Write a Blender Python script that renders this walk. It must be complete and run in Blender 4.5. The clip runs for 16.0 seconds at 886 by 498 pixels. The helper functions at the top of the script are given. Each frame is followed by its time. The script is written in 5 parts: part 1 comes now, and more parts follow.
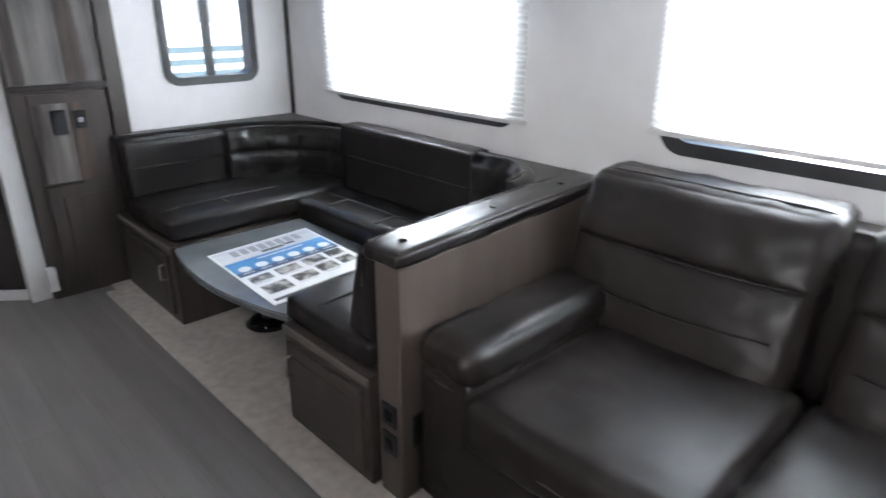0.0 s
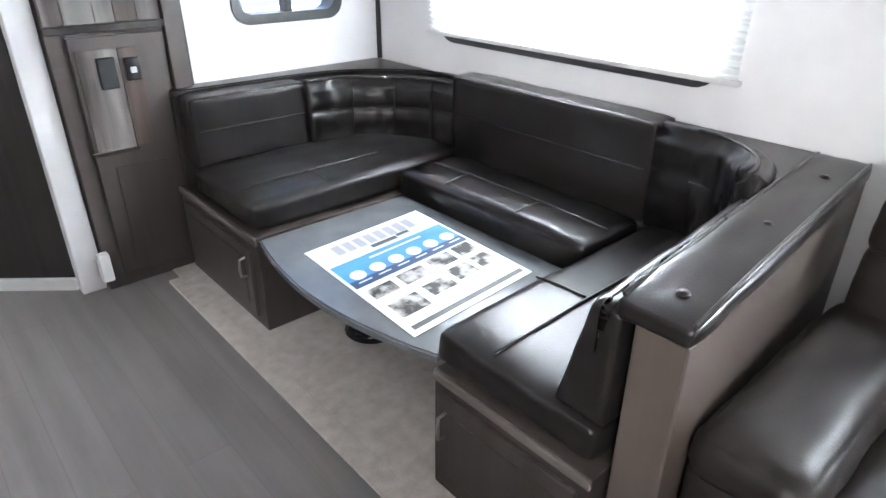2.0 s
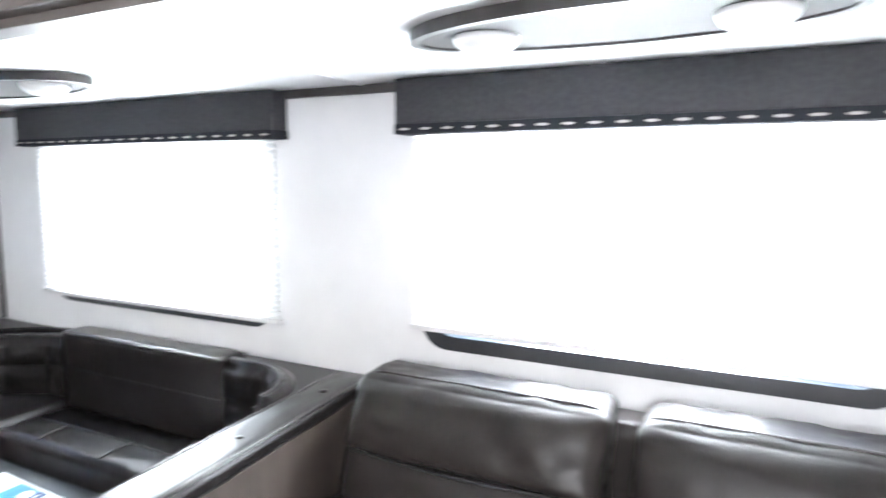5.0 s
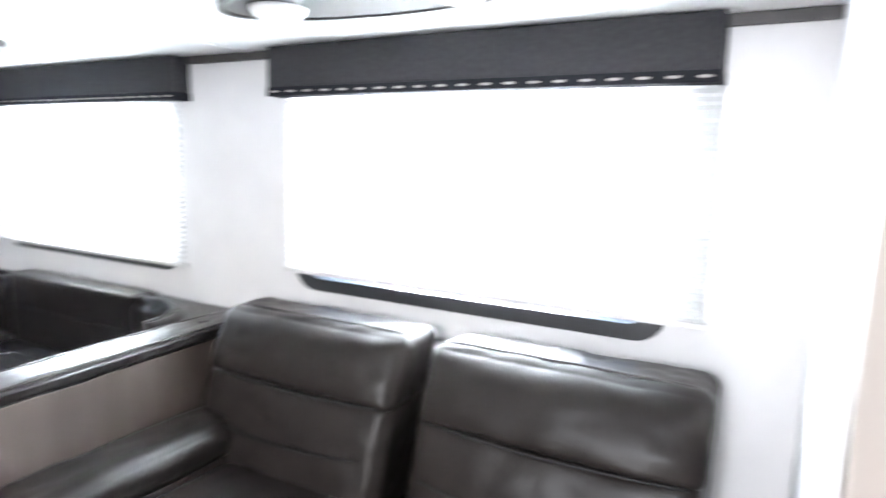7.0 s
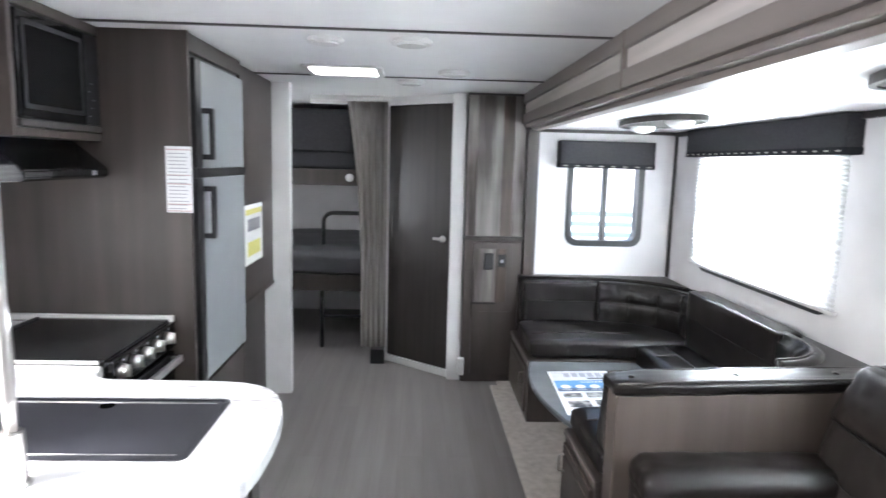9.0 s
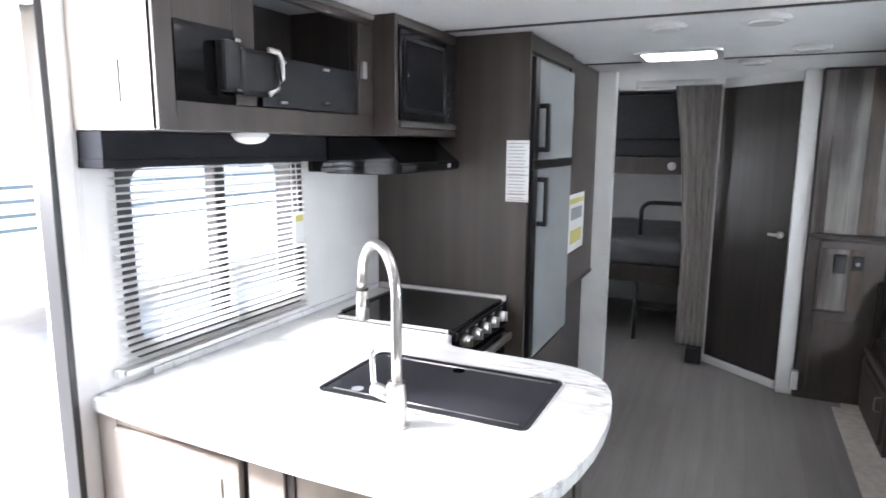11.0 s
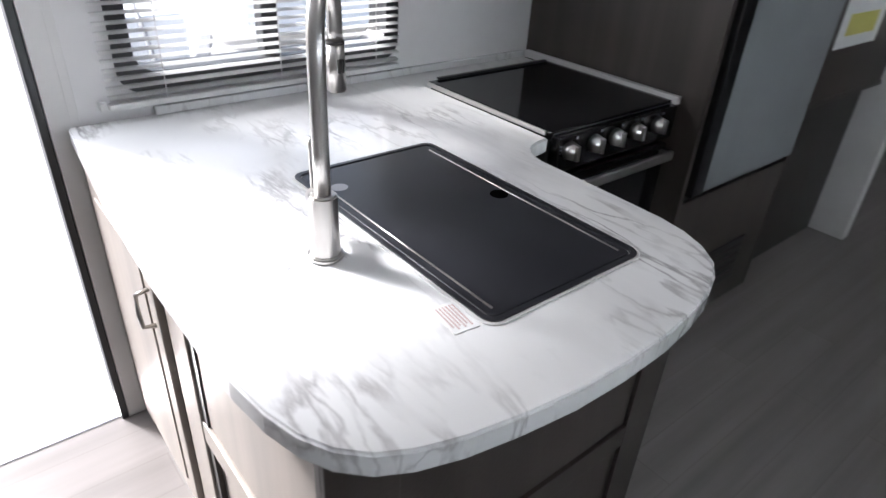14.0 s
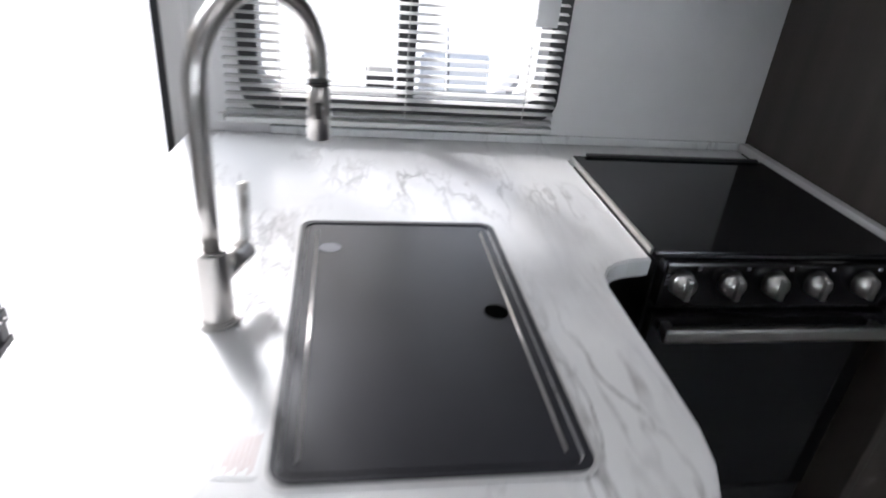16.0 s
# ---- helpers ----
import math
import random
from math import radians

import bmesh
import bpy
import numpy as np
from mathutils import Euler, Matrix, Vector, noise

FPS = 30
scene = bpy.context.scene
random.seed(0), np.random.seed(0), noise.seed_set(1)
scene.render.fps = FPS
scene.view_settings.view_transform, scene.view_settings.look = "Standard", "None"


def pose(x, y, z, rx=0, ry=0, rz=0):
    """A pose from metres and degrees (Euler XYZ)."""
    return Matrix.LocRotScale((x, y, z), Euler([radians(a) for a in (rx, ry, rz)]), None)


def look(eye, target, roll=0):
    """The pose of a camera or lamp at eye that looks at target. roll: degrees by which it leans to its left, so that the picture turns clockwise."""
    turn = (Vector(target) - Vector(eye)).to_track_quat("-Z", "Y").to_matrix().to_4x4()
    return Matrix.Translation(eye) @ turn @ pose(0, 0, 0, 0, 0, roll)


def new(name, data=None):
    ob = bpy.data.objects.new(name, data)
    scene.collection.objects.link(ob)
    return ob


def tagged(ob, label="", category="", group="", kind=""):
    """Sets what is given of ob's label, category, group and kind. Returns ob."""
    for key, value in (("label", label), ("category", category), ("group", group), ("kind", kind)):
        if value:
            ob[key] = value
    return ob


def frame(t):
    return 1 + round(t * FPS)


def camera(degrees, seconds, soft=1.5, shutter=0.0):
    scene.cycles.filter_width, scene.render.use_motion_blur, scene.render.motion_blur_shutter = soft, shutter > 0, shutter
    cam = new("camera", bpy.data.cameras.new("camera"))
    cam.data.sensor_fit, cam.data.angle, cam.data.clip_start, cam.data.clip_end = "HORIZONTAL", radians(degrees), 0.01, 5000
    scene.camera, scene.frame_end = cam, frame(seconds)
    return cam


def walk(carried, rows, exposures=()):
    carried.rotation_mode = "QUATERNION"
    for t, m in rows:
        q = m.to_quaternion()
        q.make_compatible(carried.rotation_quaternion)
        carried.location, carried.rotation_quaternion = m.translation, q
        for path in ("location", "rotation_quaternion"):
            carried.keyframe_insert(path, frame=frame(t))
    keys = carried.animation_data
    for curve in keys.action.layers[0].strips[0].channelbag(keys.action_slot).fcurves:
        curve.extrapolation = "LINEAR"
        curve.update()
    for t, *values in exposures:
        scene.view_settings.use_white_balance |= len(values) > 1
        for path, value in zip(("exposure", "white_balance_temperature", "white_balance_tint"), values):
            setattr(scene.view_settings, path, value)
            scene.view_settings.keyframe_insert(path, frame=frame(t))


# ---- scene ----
cam = camera(70.4, 16.0, soft=1.5, shutter=0.5)
PATH = [
    (0, (0.366, 0.299, 1.436), (1.657, 1.644, 0.712), 0.4),
    (0.5, (0.472, 0.504, 1.442), (1.605, 1.975, 0.698), 0.5),
    (1, (0.503, 0.73, 1.417), (1.604, 2.196, 0.618), -0.8),
    (1.5, (0.487, 0.982, 1.413), (1.632, 2.375, 0.549), -0.6),
    (2, (0.472, 1.118, 1.394), (1.659, 2.447, 0.485), 0.4),
    (2.5, (0.477, 1.129, 1.422), (1.777, 2.457, 0.682), 1.8),
    (3, (0.492, 1.051, 1.491), (1.859, 2.469, 1.142), 3.4),
    (3.5, (0.516, 0.934, 1.533), (1.873, 2.392, 1.348), 1.5),
    (4, (0.604, 0.718, 1.525), (2.105, 2.028, 1.354), 1.4),
    (4.5, (0.656, 0.529, 1.512), (2.282, 1.676, 1.307), 1.9),
    (5, (0.62, 0.375, 1.519), (2.396, 1.268, 1.298), 0.3),
    (5.2, (0.545, 0.348, 1.494), (2.411, 1.04, 1.293), 0.2),
    (6.25, (0.62, 0.0, 1.475), (2.60, 0.12, 1.22), 1.0),
    (7.3, (0.681, -0.31, 1.448), (2.154, 1.002, 1.122), 1.5),
    (7.5, (0.704, -0.337, 1.46), (2.024, 1.119, 1.092), 1.3),
    (8, (0.71, -0.457, 1.519), (1.48, 1.341, 1.099), 2.5),
    (8.5, (0.684, -0.551, 1.56), (0.956, 1.406, 1.25), 1.3),
    (9, (0.616, -0.615, 1.584), (0.701, 1.365, 1.311), 1.5),
    (9.5, (0.586, -0.645, 1.594), (0.392, 1.326, 1.312), 1.6),
    (10, (0.542, -0.663, 1.6), (0.064, 1.259, 1.321), 1.4),
    (10.2, (0.54, -0.672, 1.605), (-0.04, 1.223, 1.334), 1.1),
    (12.3, (0.52, -0.55, 1.579), (-0.517, 1.023, 0.907), 1.1),
    (12.5, (0.542, -0.474, 1.536), (-0.534, 1.034, 0.782), 1.1),
    (13, (0.61, -0.238, 1.498), (-0.606, 1.044, 0.561), -0.3),
    (13.5, (0.627, -0.028, 1.475), (-0.598, 1.218, 0.502), 0.8),
    (14, (0.618, 0.182, 1.473), (-0.689, 1.299, 0.45), 3.5),
    (14.5, (0.665, 0.31, 1.469), (-0.79, 1.209, 0.432), 3.5),
    (15, (0.804, 0.484, 1.468), (-0.774, 1.079, 0.392), 5.8),
    (15.5, (0.786, 0.603, 1.479), (-0.908, 0.963, 0.478), 4.8),
    (16, (0.583, 0.79, 1.453), (-1.151, 1.1, 0.507), 5.4),
]
EXPOSURES = [(0.0, 1.95), (0.6, 2.1), (1.1, 2.35), (1.6, 2.55), (2.2, 2.95), (3.0, 2.95), (4.0, 3.05), (5.2, 2.95), (7.4, 2.85), (8.0, 2.65), (9.0, 2.65), (10.2, 2.5), (12.4, 1.45), (13.5, 0.9), (16.0, 0.75)]
EXPOSURES = [(t, stops, 6150, 13) for t, stops in EXPOSURES]
walk(cam, [(t, look(eye, target, roll)) for t, eye, target, roll in PATH], EXPOSURES)
SKY, SUN, LAMP, VENT = 0.15, 5.0, 29.0, 2.1

# ---- world, sun, exposure ----
world = bpy.data.worlds.new("overcast_sky")
scene.world = world
world.use_nodes = True
wn = world.node_tree.nodes
sky = wn.new("ShaderNodeTexSky")
sky.sky_type, sky.sun_disc = "NISHITA", False
sky.sun_elevation, sky.sun_rotation = radians(38), radians(-116)
sky.air_density, sky.dust_density = 1.0, 4.0
wn["Background"].inputs[1].default_value = SKY
world.node_tree.links.new(sky.outputs[0], wn["Background"].inputs[0])

sun = new("sun", bpy.data.lights.new("sun", "SUN"))
sun.data.energy, sun.data.angle, sun.data.color = SUN, radians(9), (1.0, 0.985, 0.965)
sun.matrix_world = look((0, 0, 0), (0.85, 0.42, -0.75))


def area_lamp(name, x, y, z, target, w, h, watts):
    ob = new(name, bpy.data.lights.new(name, "AREA"))
    ob.data.shape, ob.data.size, ob.data.size_y, ob.data.energy = "RECTANGLE", w, h, watts
    ob.matrix_world = look((x, y, z), target)
    ob.data.color = (0.95, 0.98, 1.0)
    return ob


# sky light in the openings of the two shaded windows
area_lamp("window_light_dinette", 2.62, 2.70, 1.33, (0, 2.70, 1.33), 0.72, 1.42, LAMP)
area_lamp("window_light_sofa", 2.62, 0.70, 1.33, (0, 0.70, 1.33), 0.72, 1.34, LAMP)

# sky light in the upper part of the open entry doorway
area_lamp("door_light", -1.06, 0.035, 1.745, (1.6, 0.5, 0.7), 0.34, 0.60, 8.0)
# fill lamp added in an unseen opening to brighten the bunk room
area_lamp("bunk_fill_light", -1.25, 4.07, 1.3, (-0.2, 5.6, 1.2), 0.6, 0.6, 3.0)


# ---- materials ----
def mat(name, c1, c2=None, rough=0.5, metal=0.0, grain=(6, 6, 6), noise_scale=1.0, detail=8.0, bump=0.0, bump_scale=150.0, coat=0.0,
        rough_var=0.08, spec=0.5, large=0.25, emit=0.0, lo=0.32, hi=0.68):
    """Two tones mixed by stretched grain and a large, soft stain; fine bump."""
    m = bpy.data.materials.new(name)
    m.use_nodes = True
    nt = m.node_tree
    n, l = nt.nodes, nt.links
    b = n["Principled BSDF"]
    c2 = c2 or tuple(v * 0.8 for v in c1)
    tc = n.new("ShaderNodeTexCoord")
    mp = n.new("ShaderNodeMapping")
    mp.inputs["Scale"].default_value = grain
    l.new(tc.outputs["Object"], mp.inputs[0])
    a = n.new("ShaderNodeTexNoise")
    a.inputs["Scale"].default_value, a.inputs["Detail"].default_value = noise_scale, detail
    l.new(mp.outputs[0], a.inputs["Vector"])
    s = n.new("ShaderNodeTexNoise")
    s.inputs["Scale"].default_value, s.inputs["Detail"].default_value = 1.7, 3.0
    l.new(tc.outputs["Object"], s.inputs["Vector"])
    mixf = n.new("ShaderNodeMix")
    mixf.inputs[0].default_value = large
    l.new(a.outputs[0], mixf.inputs[2])
    l.new(s.outputs[0], mixf.inputs[3])
    rp = n.new("ShaderNodeValToRGB")
    rp.color_ramp.elements[0].position, rp.color_ramp.elements[1].position = lo, hi
    rp.color_ramp.elements[0].color, rp.color_ramp.elements[1].color = (*c2, 1), (*c1, 1)
    l.new(mixf.outputs[0], rp.inputs[0])
    l.new(rp.outputs[0], b.inputs["Base Color"])
    mr = n.new("ShaderNodeMapRange")
    mr.inputs[3].default_value, mr.inputs[4].default_value = max(0.02, rough - rough_var), min(1.0, rough + rough_var)
    l.new(mixf.outputs[0], mr.inputs[0])
    l.new(mr.outputs[0], b.inputs["Roughness"])
    b.inputs["Metallic"].default_value = metal
    b.inputs["Specular IOR Level"].default_value = spec
    b.inputs["Coat Weight"].default_value = coat
    if bump:
        f = n.new("ShaderNodeTexNoise")
        f.inputs["Scale"].default_value, f.inputs["Detail"].default_value = bump_scale, 4.0
        l.new(tc.outputs["Object"], f.inputs["Vector"])
        bp = n.new("ShaderNodeBump")
        bp.inputs["Strength"].default_value, bp.inputs["Distance"].default_value = bump, 0.004
        l.new(f.outputs[0], bp.inputs["Height"])
        l.new(bp.outputs[0], b.inputs["Normal"])
    if emit:
        b.inputs["Emission Color"].default_value = (1, 0.98, 0.95, 1)
        b.inputs["Emission Strength"].default_value = emit
    return m


WALL = mat("wall_vinyl", (0.74, 0.73, 0.73), (0.68, 0.67, 0.67), 0.55, bump=0.05, bump_scale=260)
CEIL = mat("ceiling_white", (0.78, 0.78, 0.78), (0.73, 0.73, 0.73), 0.5, bump=0.04, bump_scale=200)
WHITE = mat("white_trim", (0.7, 0.69, 0.68), (0.62, 0.61, 0.6), 0.4)
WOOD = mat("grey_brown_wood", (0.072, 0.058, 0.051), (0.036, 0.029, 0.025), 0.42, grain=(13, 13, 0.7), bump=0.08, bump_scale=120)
# same laminate as WOOD, lightened for the window light on the half wall
WOOD_LIT = mat("window_lit_grey_brown_wood", (0.108, 0.086, 0.073), (0.06, 0.048, 0.041), 0.42, grain=(11, 11, 0.8), bump=0.08, bump_scale=120)
WOOD_H = mat("grey_brown_wood_along", (0.19, 0.165, 0.148), (0.105, 0.088, 0.078), 0.42, grain=(14, 0.8, 14), bump=0.08, bump_scale=120)
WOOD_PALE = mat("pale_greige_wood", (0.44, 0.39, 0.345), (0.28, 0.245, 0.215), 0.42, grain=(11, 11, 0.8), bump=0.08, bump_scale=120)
WOOD_BAND = mat("pale_wood_band", (0.42, 0.385, 0.355), (0.30, 0.27, 0.245), 0.42, grain=(26, 1.4, 26), bump=0.06)
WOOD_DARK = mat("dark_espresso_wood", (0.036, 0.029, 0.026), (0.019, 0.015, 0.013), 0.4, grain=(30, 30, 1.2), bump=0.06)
RUSTIC = mat("rustic_barn_wood", (0.21, 0.192, 0.18), (0.036, 0.026, 0.021), 0.5, grain=(9, 9, 0.75), noise_scale=1.3, detail=9, bump=0.12, bump_scale=90, large=0.3, lo=0.40, hi=0.58)
RUSTIC_PALE = mat("pale_barn_wood", (0.205, 0.192, 0.176), (0.065, 0.056, 0.05), 0.5, grain=(12, 12, 0.9), noise_scale=1.4, detail=9, bump=0.12, bump_scale=90, large=0.35, lo=0.40, hi=0.60)
RUSTIC_BROWN = mat("brown_barn_wood", (0.085, 0.06, 0.046), (0.02, 0.014, 0.011), 0.5, grain=(12, 12, 0.9), noise_scale=1.4, detail=9, bump=0.12, bump_scale=90, large=0.35, lo=0.40, hi=0.60)
LEATHER = mat("dark_brown_leather", (0.017, 0.0145, 0.0135), (0.012, 0.0102, 0.0096), 0.30, grain=(9, 9, 9), bump=0.11, bump_scale=200, rough_var=0.025, spec=0.32)
LEATHER2 = mat("taupe_leather", (0.021, 0.017, 0.015), (0.0145, 0.0117, 0.0105), 0.38, grain=(9, 9, 9), bump=0.12, bump_scale=190, rough_var=0.025, spec=0.28)
PIPING = mat("leather_piping", (0.05, 0.045, 0.042), (0.03, 0.027, 0.025), 0.3)
SEAM = mat("seam_thread", (0.012, 0.011, 0.01), (0.007, 0.006, 0.006), 0.6)
CARPET = mat("beige_carpet", (0.66, 0.61, 0.56), (0.44, 0.395, 0.355), 0.95, grain=(22, 22, 22), noise_scale=1.0, bump=0.9, bump_scale=240, rough_var=0.03, spec=0.1, large=0.4)
VINYL = mat("grey_plank_vinyl", (0.25, 0.23, 0.222), (0.175, 0.16, 0.154), 0.38, grain=(16, 0.9, 10), bump=0.05, bump_scale=90, large=0.2)
BLACK = mat("black_plastic", (0.012, 0.012, 0.013), (0.008, 0.008, 0.009), 0.35)
GLOSS_BLACK = mat("black_glass", (0.008, 0.008, 0.009), (0.006, 0.006, 0.007), 0.08, rough_var=0.02)
# slight blue in the black stands in for reflected sky
SINK_MAT = mat("matte_black_composite", (0.030, 0.031, 0.037), (0.017, 0.017, 0.021), 0.34, bump=0.08, bump_scale=400, large=0.6, rough_var=0.1)
TRIM_DARK = mat("dark_trim", (0.06, 0.055, 0.053), (0.04, 0.036, 0.034), 0.45)
FABRIC = mat("charcoal_fabric", (0.052, 0.051, 0.054), (0.036, 0.035, 0.038), 0.85, grain=(80, 80, 80), bump=0.3, bump_scale=500, spec=0.2)
FABRIC_DK = mat("near_black_fabric", (0.02, 0.02, 0.024), (0.014, 0.014, 0.017), 0.85, bump=0.3, bump_scale=500, spec=0.2)
MATTRESS = mat("grey_wrapped_ticking", (0.085, 0.085, 0.09), (0.045, 0.045, 0.05), 0.42, grain=(5, 5, 5), bump=0.2, bump_scale=40)
CURTAIN = mat("grey_taupe_cloth", (0.46, 0.435, 0.405), (0.34, 0.32, 0.295), 0.9, grain=(40, 40, 4), bump=0.3, bump_scale=420, spec=0.15)
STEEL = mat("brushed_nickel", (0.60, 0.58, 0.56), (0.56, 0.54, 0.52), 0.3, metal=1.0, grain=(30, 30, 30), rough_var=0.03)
CHROME = mat("chrome", (0.75, 0.75, 0.75), (0.68, 0.68, 0.68), 0.14, metal=1.0)
SILVER = mat("silver_fridge_panel", (0.25, 0.262, 0.27), (0.205, 0.217, 0.225), 0.42, grain=(4, 4, 4), bump=0.05, bump_scale=260)
TABLE = mat("slate_laminate", (0.13, 0.14, 0.148), (0.095, 0.102, 0.108), 0.22, grain=(8, 8, 8), bump=0.03)
FRAME_BLK = mat("black_window_frame", (0.03, 0.031, 0.034), (0.02, 0.021, 0.023), 0.4)
PAPER = mat("white_paper", (0.78, 0.78, 0.78), (0.72, 0.72, 0.72), 0.35)
PAPER_BLUE = mat("blue_print", (0.05, 0.20, 0.46), (0.08, 0.30, 0.58), 0.35, grain=(3, 12, 3))
PAPER_NAVY = mat("navy_print", (0.03, 0.07, 0.17), (0.02, 0.045, 0.12), 0.35)
PAPER_SKY = mat("pale_cloud_print", (0.62, 0.62, 0.65), (0.42, 0.43, 0.47), 0.35, grain=(6, 14, 6))
PAPER_GREY = mat("grey_photo_print", (0.42, 0.40, 0.37), (0.02, 0.018, 0.017), 0.35, grain=(24, 24, 24), lo=0.42, hi=0.56)
INK = mat("dark_ink", (0.06, 0.06, 0.065), (0.04, 0.04, 0.045), 0.5)
GREY_INK = mat("grey_ink", (0.34, 0.34, 0.37), (0.27, 0.27, 0.3), 0.5)
YELLOW = mat("yellow_sticker", (0.66, 0.62, 0.17), (0.58, 0.53, 0.14), 0.45)
PINK = mat("pink_bar", (0.52, 0.38, 0.36), (0.46, 0.33, 0.31), 0.5)
GLOW = mat("lit_lens", (0.85, 0.85, 0.82), (0.8, 0.8, 0.78), 0.3, emit=VENT)
LENS = mat("frosted_lens", (0.85, 0.85, 0.84), (0.8, 0.8, 0.79), 0.25)
GUNMETAL = mat("gunmetal_plate", (0.07, 0.067, 0.064), (0.055, 0.052, 0.05), 0.65, spec=0.15)
TRAILER_WHITE = mat("trailer_skin", (0.78, 0.79, 0.8), (0.7, 0.71, 0.72), 0.35, grain=(1, 1, 9))
TRAILER_BLUE = mat("blue_grey_stripe", (0.10, 0.15, 0.165), (0.08, 0.12, 0.135), 0.4)
GRAVEL = mat("pale_gravel", (0.62, 0.61, 0.60), (0.5, 0.49, 0.48), 0.9, grain=(3, 3, 3), bump=0.8, bump_scale=60)
TONGUE = mat("weathered_grey_steel", (0.24, 0.24, 0.25), (0.16, 0.16, 0.17), 0.5, bump=0.1)
HOLE = mat("deep_shadow_black", (0.002, 0.002, 0.002), (0.002, 0.002, 0.002), 0.9, spec=0.0)
RED = mat("red_plastic", (0.6, 0.03, 0.03), (0.5, 0.02, 0.02), 0.4)


def marble():
    m = mat("white_marble_laminate", (0.80, 0.80, 0.80), (0.74, 0.74, 0.74), 0.24, grain=(3, 3, 3), rough_var=0.03)
    n, l = m.node_tree.nodes, m.node_tree.links
    tc = n.new("ShaderNodeTexCoord")
    mp = n.new("ShaderNodeMapping")
    mp.inputs["Rotation"].default_value = (0, 0, radians(-38))
    mp.inputs["Scale"].default_value = (1.8, 8.0, 3.0)
    l.new(tc.outputs["Object"], mp.inputs[0])
    base = [k for k in n if k.type == "VALTORGB"][0]
    last = base.outputs[0]
    for sc, lo, hi, dark, seed in ((1.3, 0.0, 0.020, (0.24, 0.23, 0.235, 1), 0.0), (2.6, 0.0, 0.045, (0.42, 0.41, 0.415, 1), 7.3), (0.8, 0.0, 0.15, (0.60, 0.60, 0.61, 1), 3.1)):
        a = n.new("ShaderNodeTexNoise")
        a.noise_dimensions = "4D"
        a.inputs["W"].default_value = seed
        a.inputs["Scale"].default_value, a.inputs["Detail"].default_value, a.inputs["Distortion"].default_value = sc, 9.0, 0.3
        l.new(mp.outputs[0], a.inputs["Vector"])
        d = n.new("ShaderNodeMath")
        d.operation = "SUBTRACT"
        d.inputs[1].default_value = 0.5
        l.new(a.outputs[0], d.inputs[0])
        e = n.new("ShaderNodeMath")
        e.operation = "ABSOLUTE"
        l.new(d.outputs[0], e.inputs[0])
        r = n.new("ShaderNodeMapRange")
        r.inputs[1].default_value, r.inputs[2].default_value, r.inputs[3].default_value, r.inputs[4].default_value = lo, hi, 1.0, 0.0
        l.new(e.outputs[0], r.inputs[0])
        w = n.new("ShaderNodeTexNoise")
        w.inputs["Scale"].default_value, w.inputs["Detail"].default_value = 1.6 * sc, 3.0
        l.new(tc.outputs["Object"], w.inputs["Vector"])
        wr = n.new("ShaderNodeMapRange")
        wr.inputs[1].default_value, wr.inputs[2].default_value = 0.48, 0.64
        l.new(w.outputs[0], wr.inputs[0])
        k = n.new("ShaderNodeMath")
        k.operation = "MULTIPLY"
        l.new(r.outputs[0], k.inputs[0])
        l.new(wr.outputs[0], k.inputs[1])
        mx = n.new("ShaderNodeMix")
        mx.data_type = "RGBA"
        l.new(k.outputs[0], mx.inputs[0])
        l.new(last, mx.inputs[6])
        mx.inputs[7].default_value = dark
        last = mx.outputs[2]
    l.new(last, n["Principled BSDF"].inputs["Base Color"])
    return m


MARBLE = marble()


def shade_cloth():
    m = bpy.data.materials.new("white_pleated_cloth")
    m.use_nodes = True
    n, l = m.node_tree.nodes, m.node_tree.links
    out = n["Material Output"]
    b = n["Principled BSDF"]
    b.inputs["Base Color"].default_value, b.inputs["Roughness"].default_value = (0.8, 0.8, 0.79, 1), 0.9
    t = n.new("ShaderNodeBsdfTranslucent")
    t.inputs[0].default_value = (0.85, 0.86, 0.86, 1)
    mx = n.new("ShaderNodeMixShader")
    mx.inputs[0].default_value = 0.6
    l.new(b.outputs[0], mx.inputs[1])
    l.new(t.outputs[0], mx.inputs[2])
    l.new(mx.outputs[0], out.inputs[0])
    return m


SHADE = shade_cloth()


def glass():
    m = bpy.data.materials.new("window_glass")
    m.use_nodes = True
    b = m.node_tree.nodes["Principled BSDF"]
    b.inputs["Base Color"].default_value = (0.95, 0.98, 0.98, 1)
    b.inputs["Roughness"].default_value, b.inputs["Transmission Weight"].default_value, b.inputs["IOR"].default_value = 0.0, 1.0, 1.05
    return m


GLASS = glass()



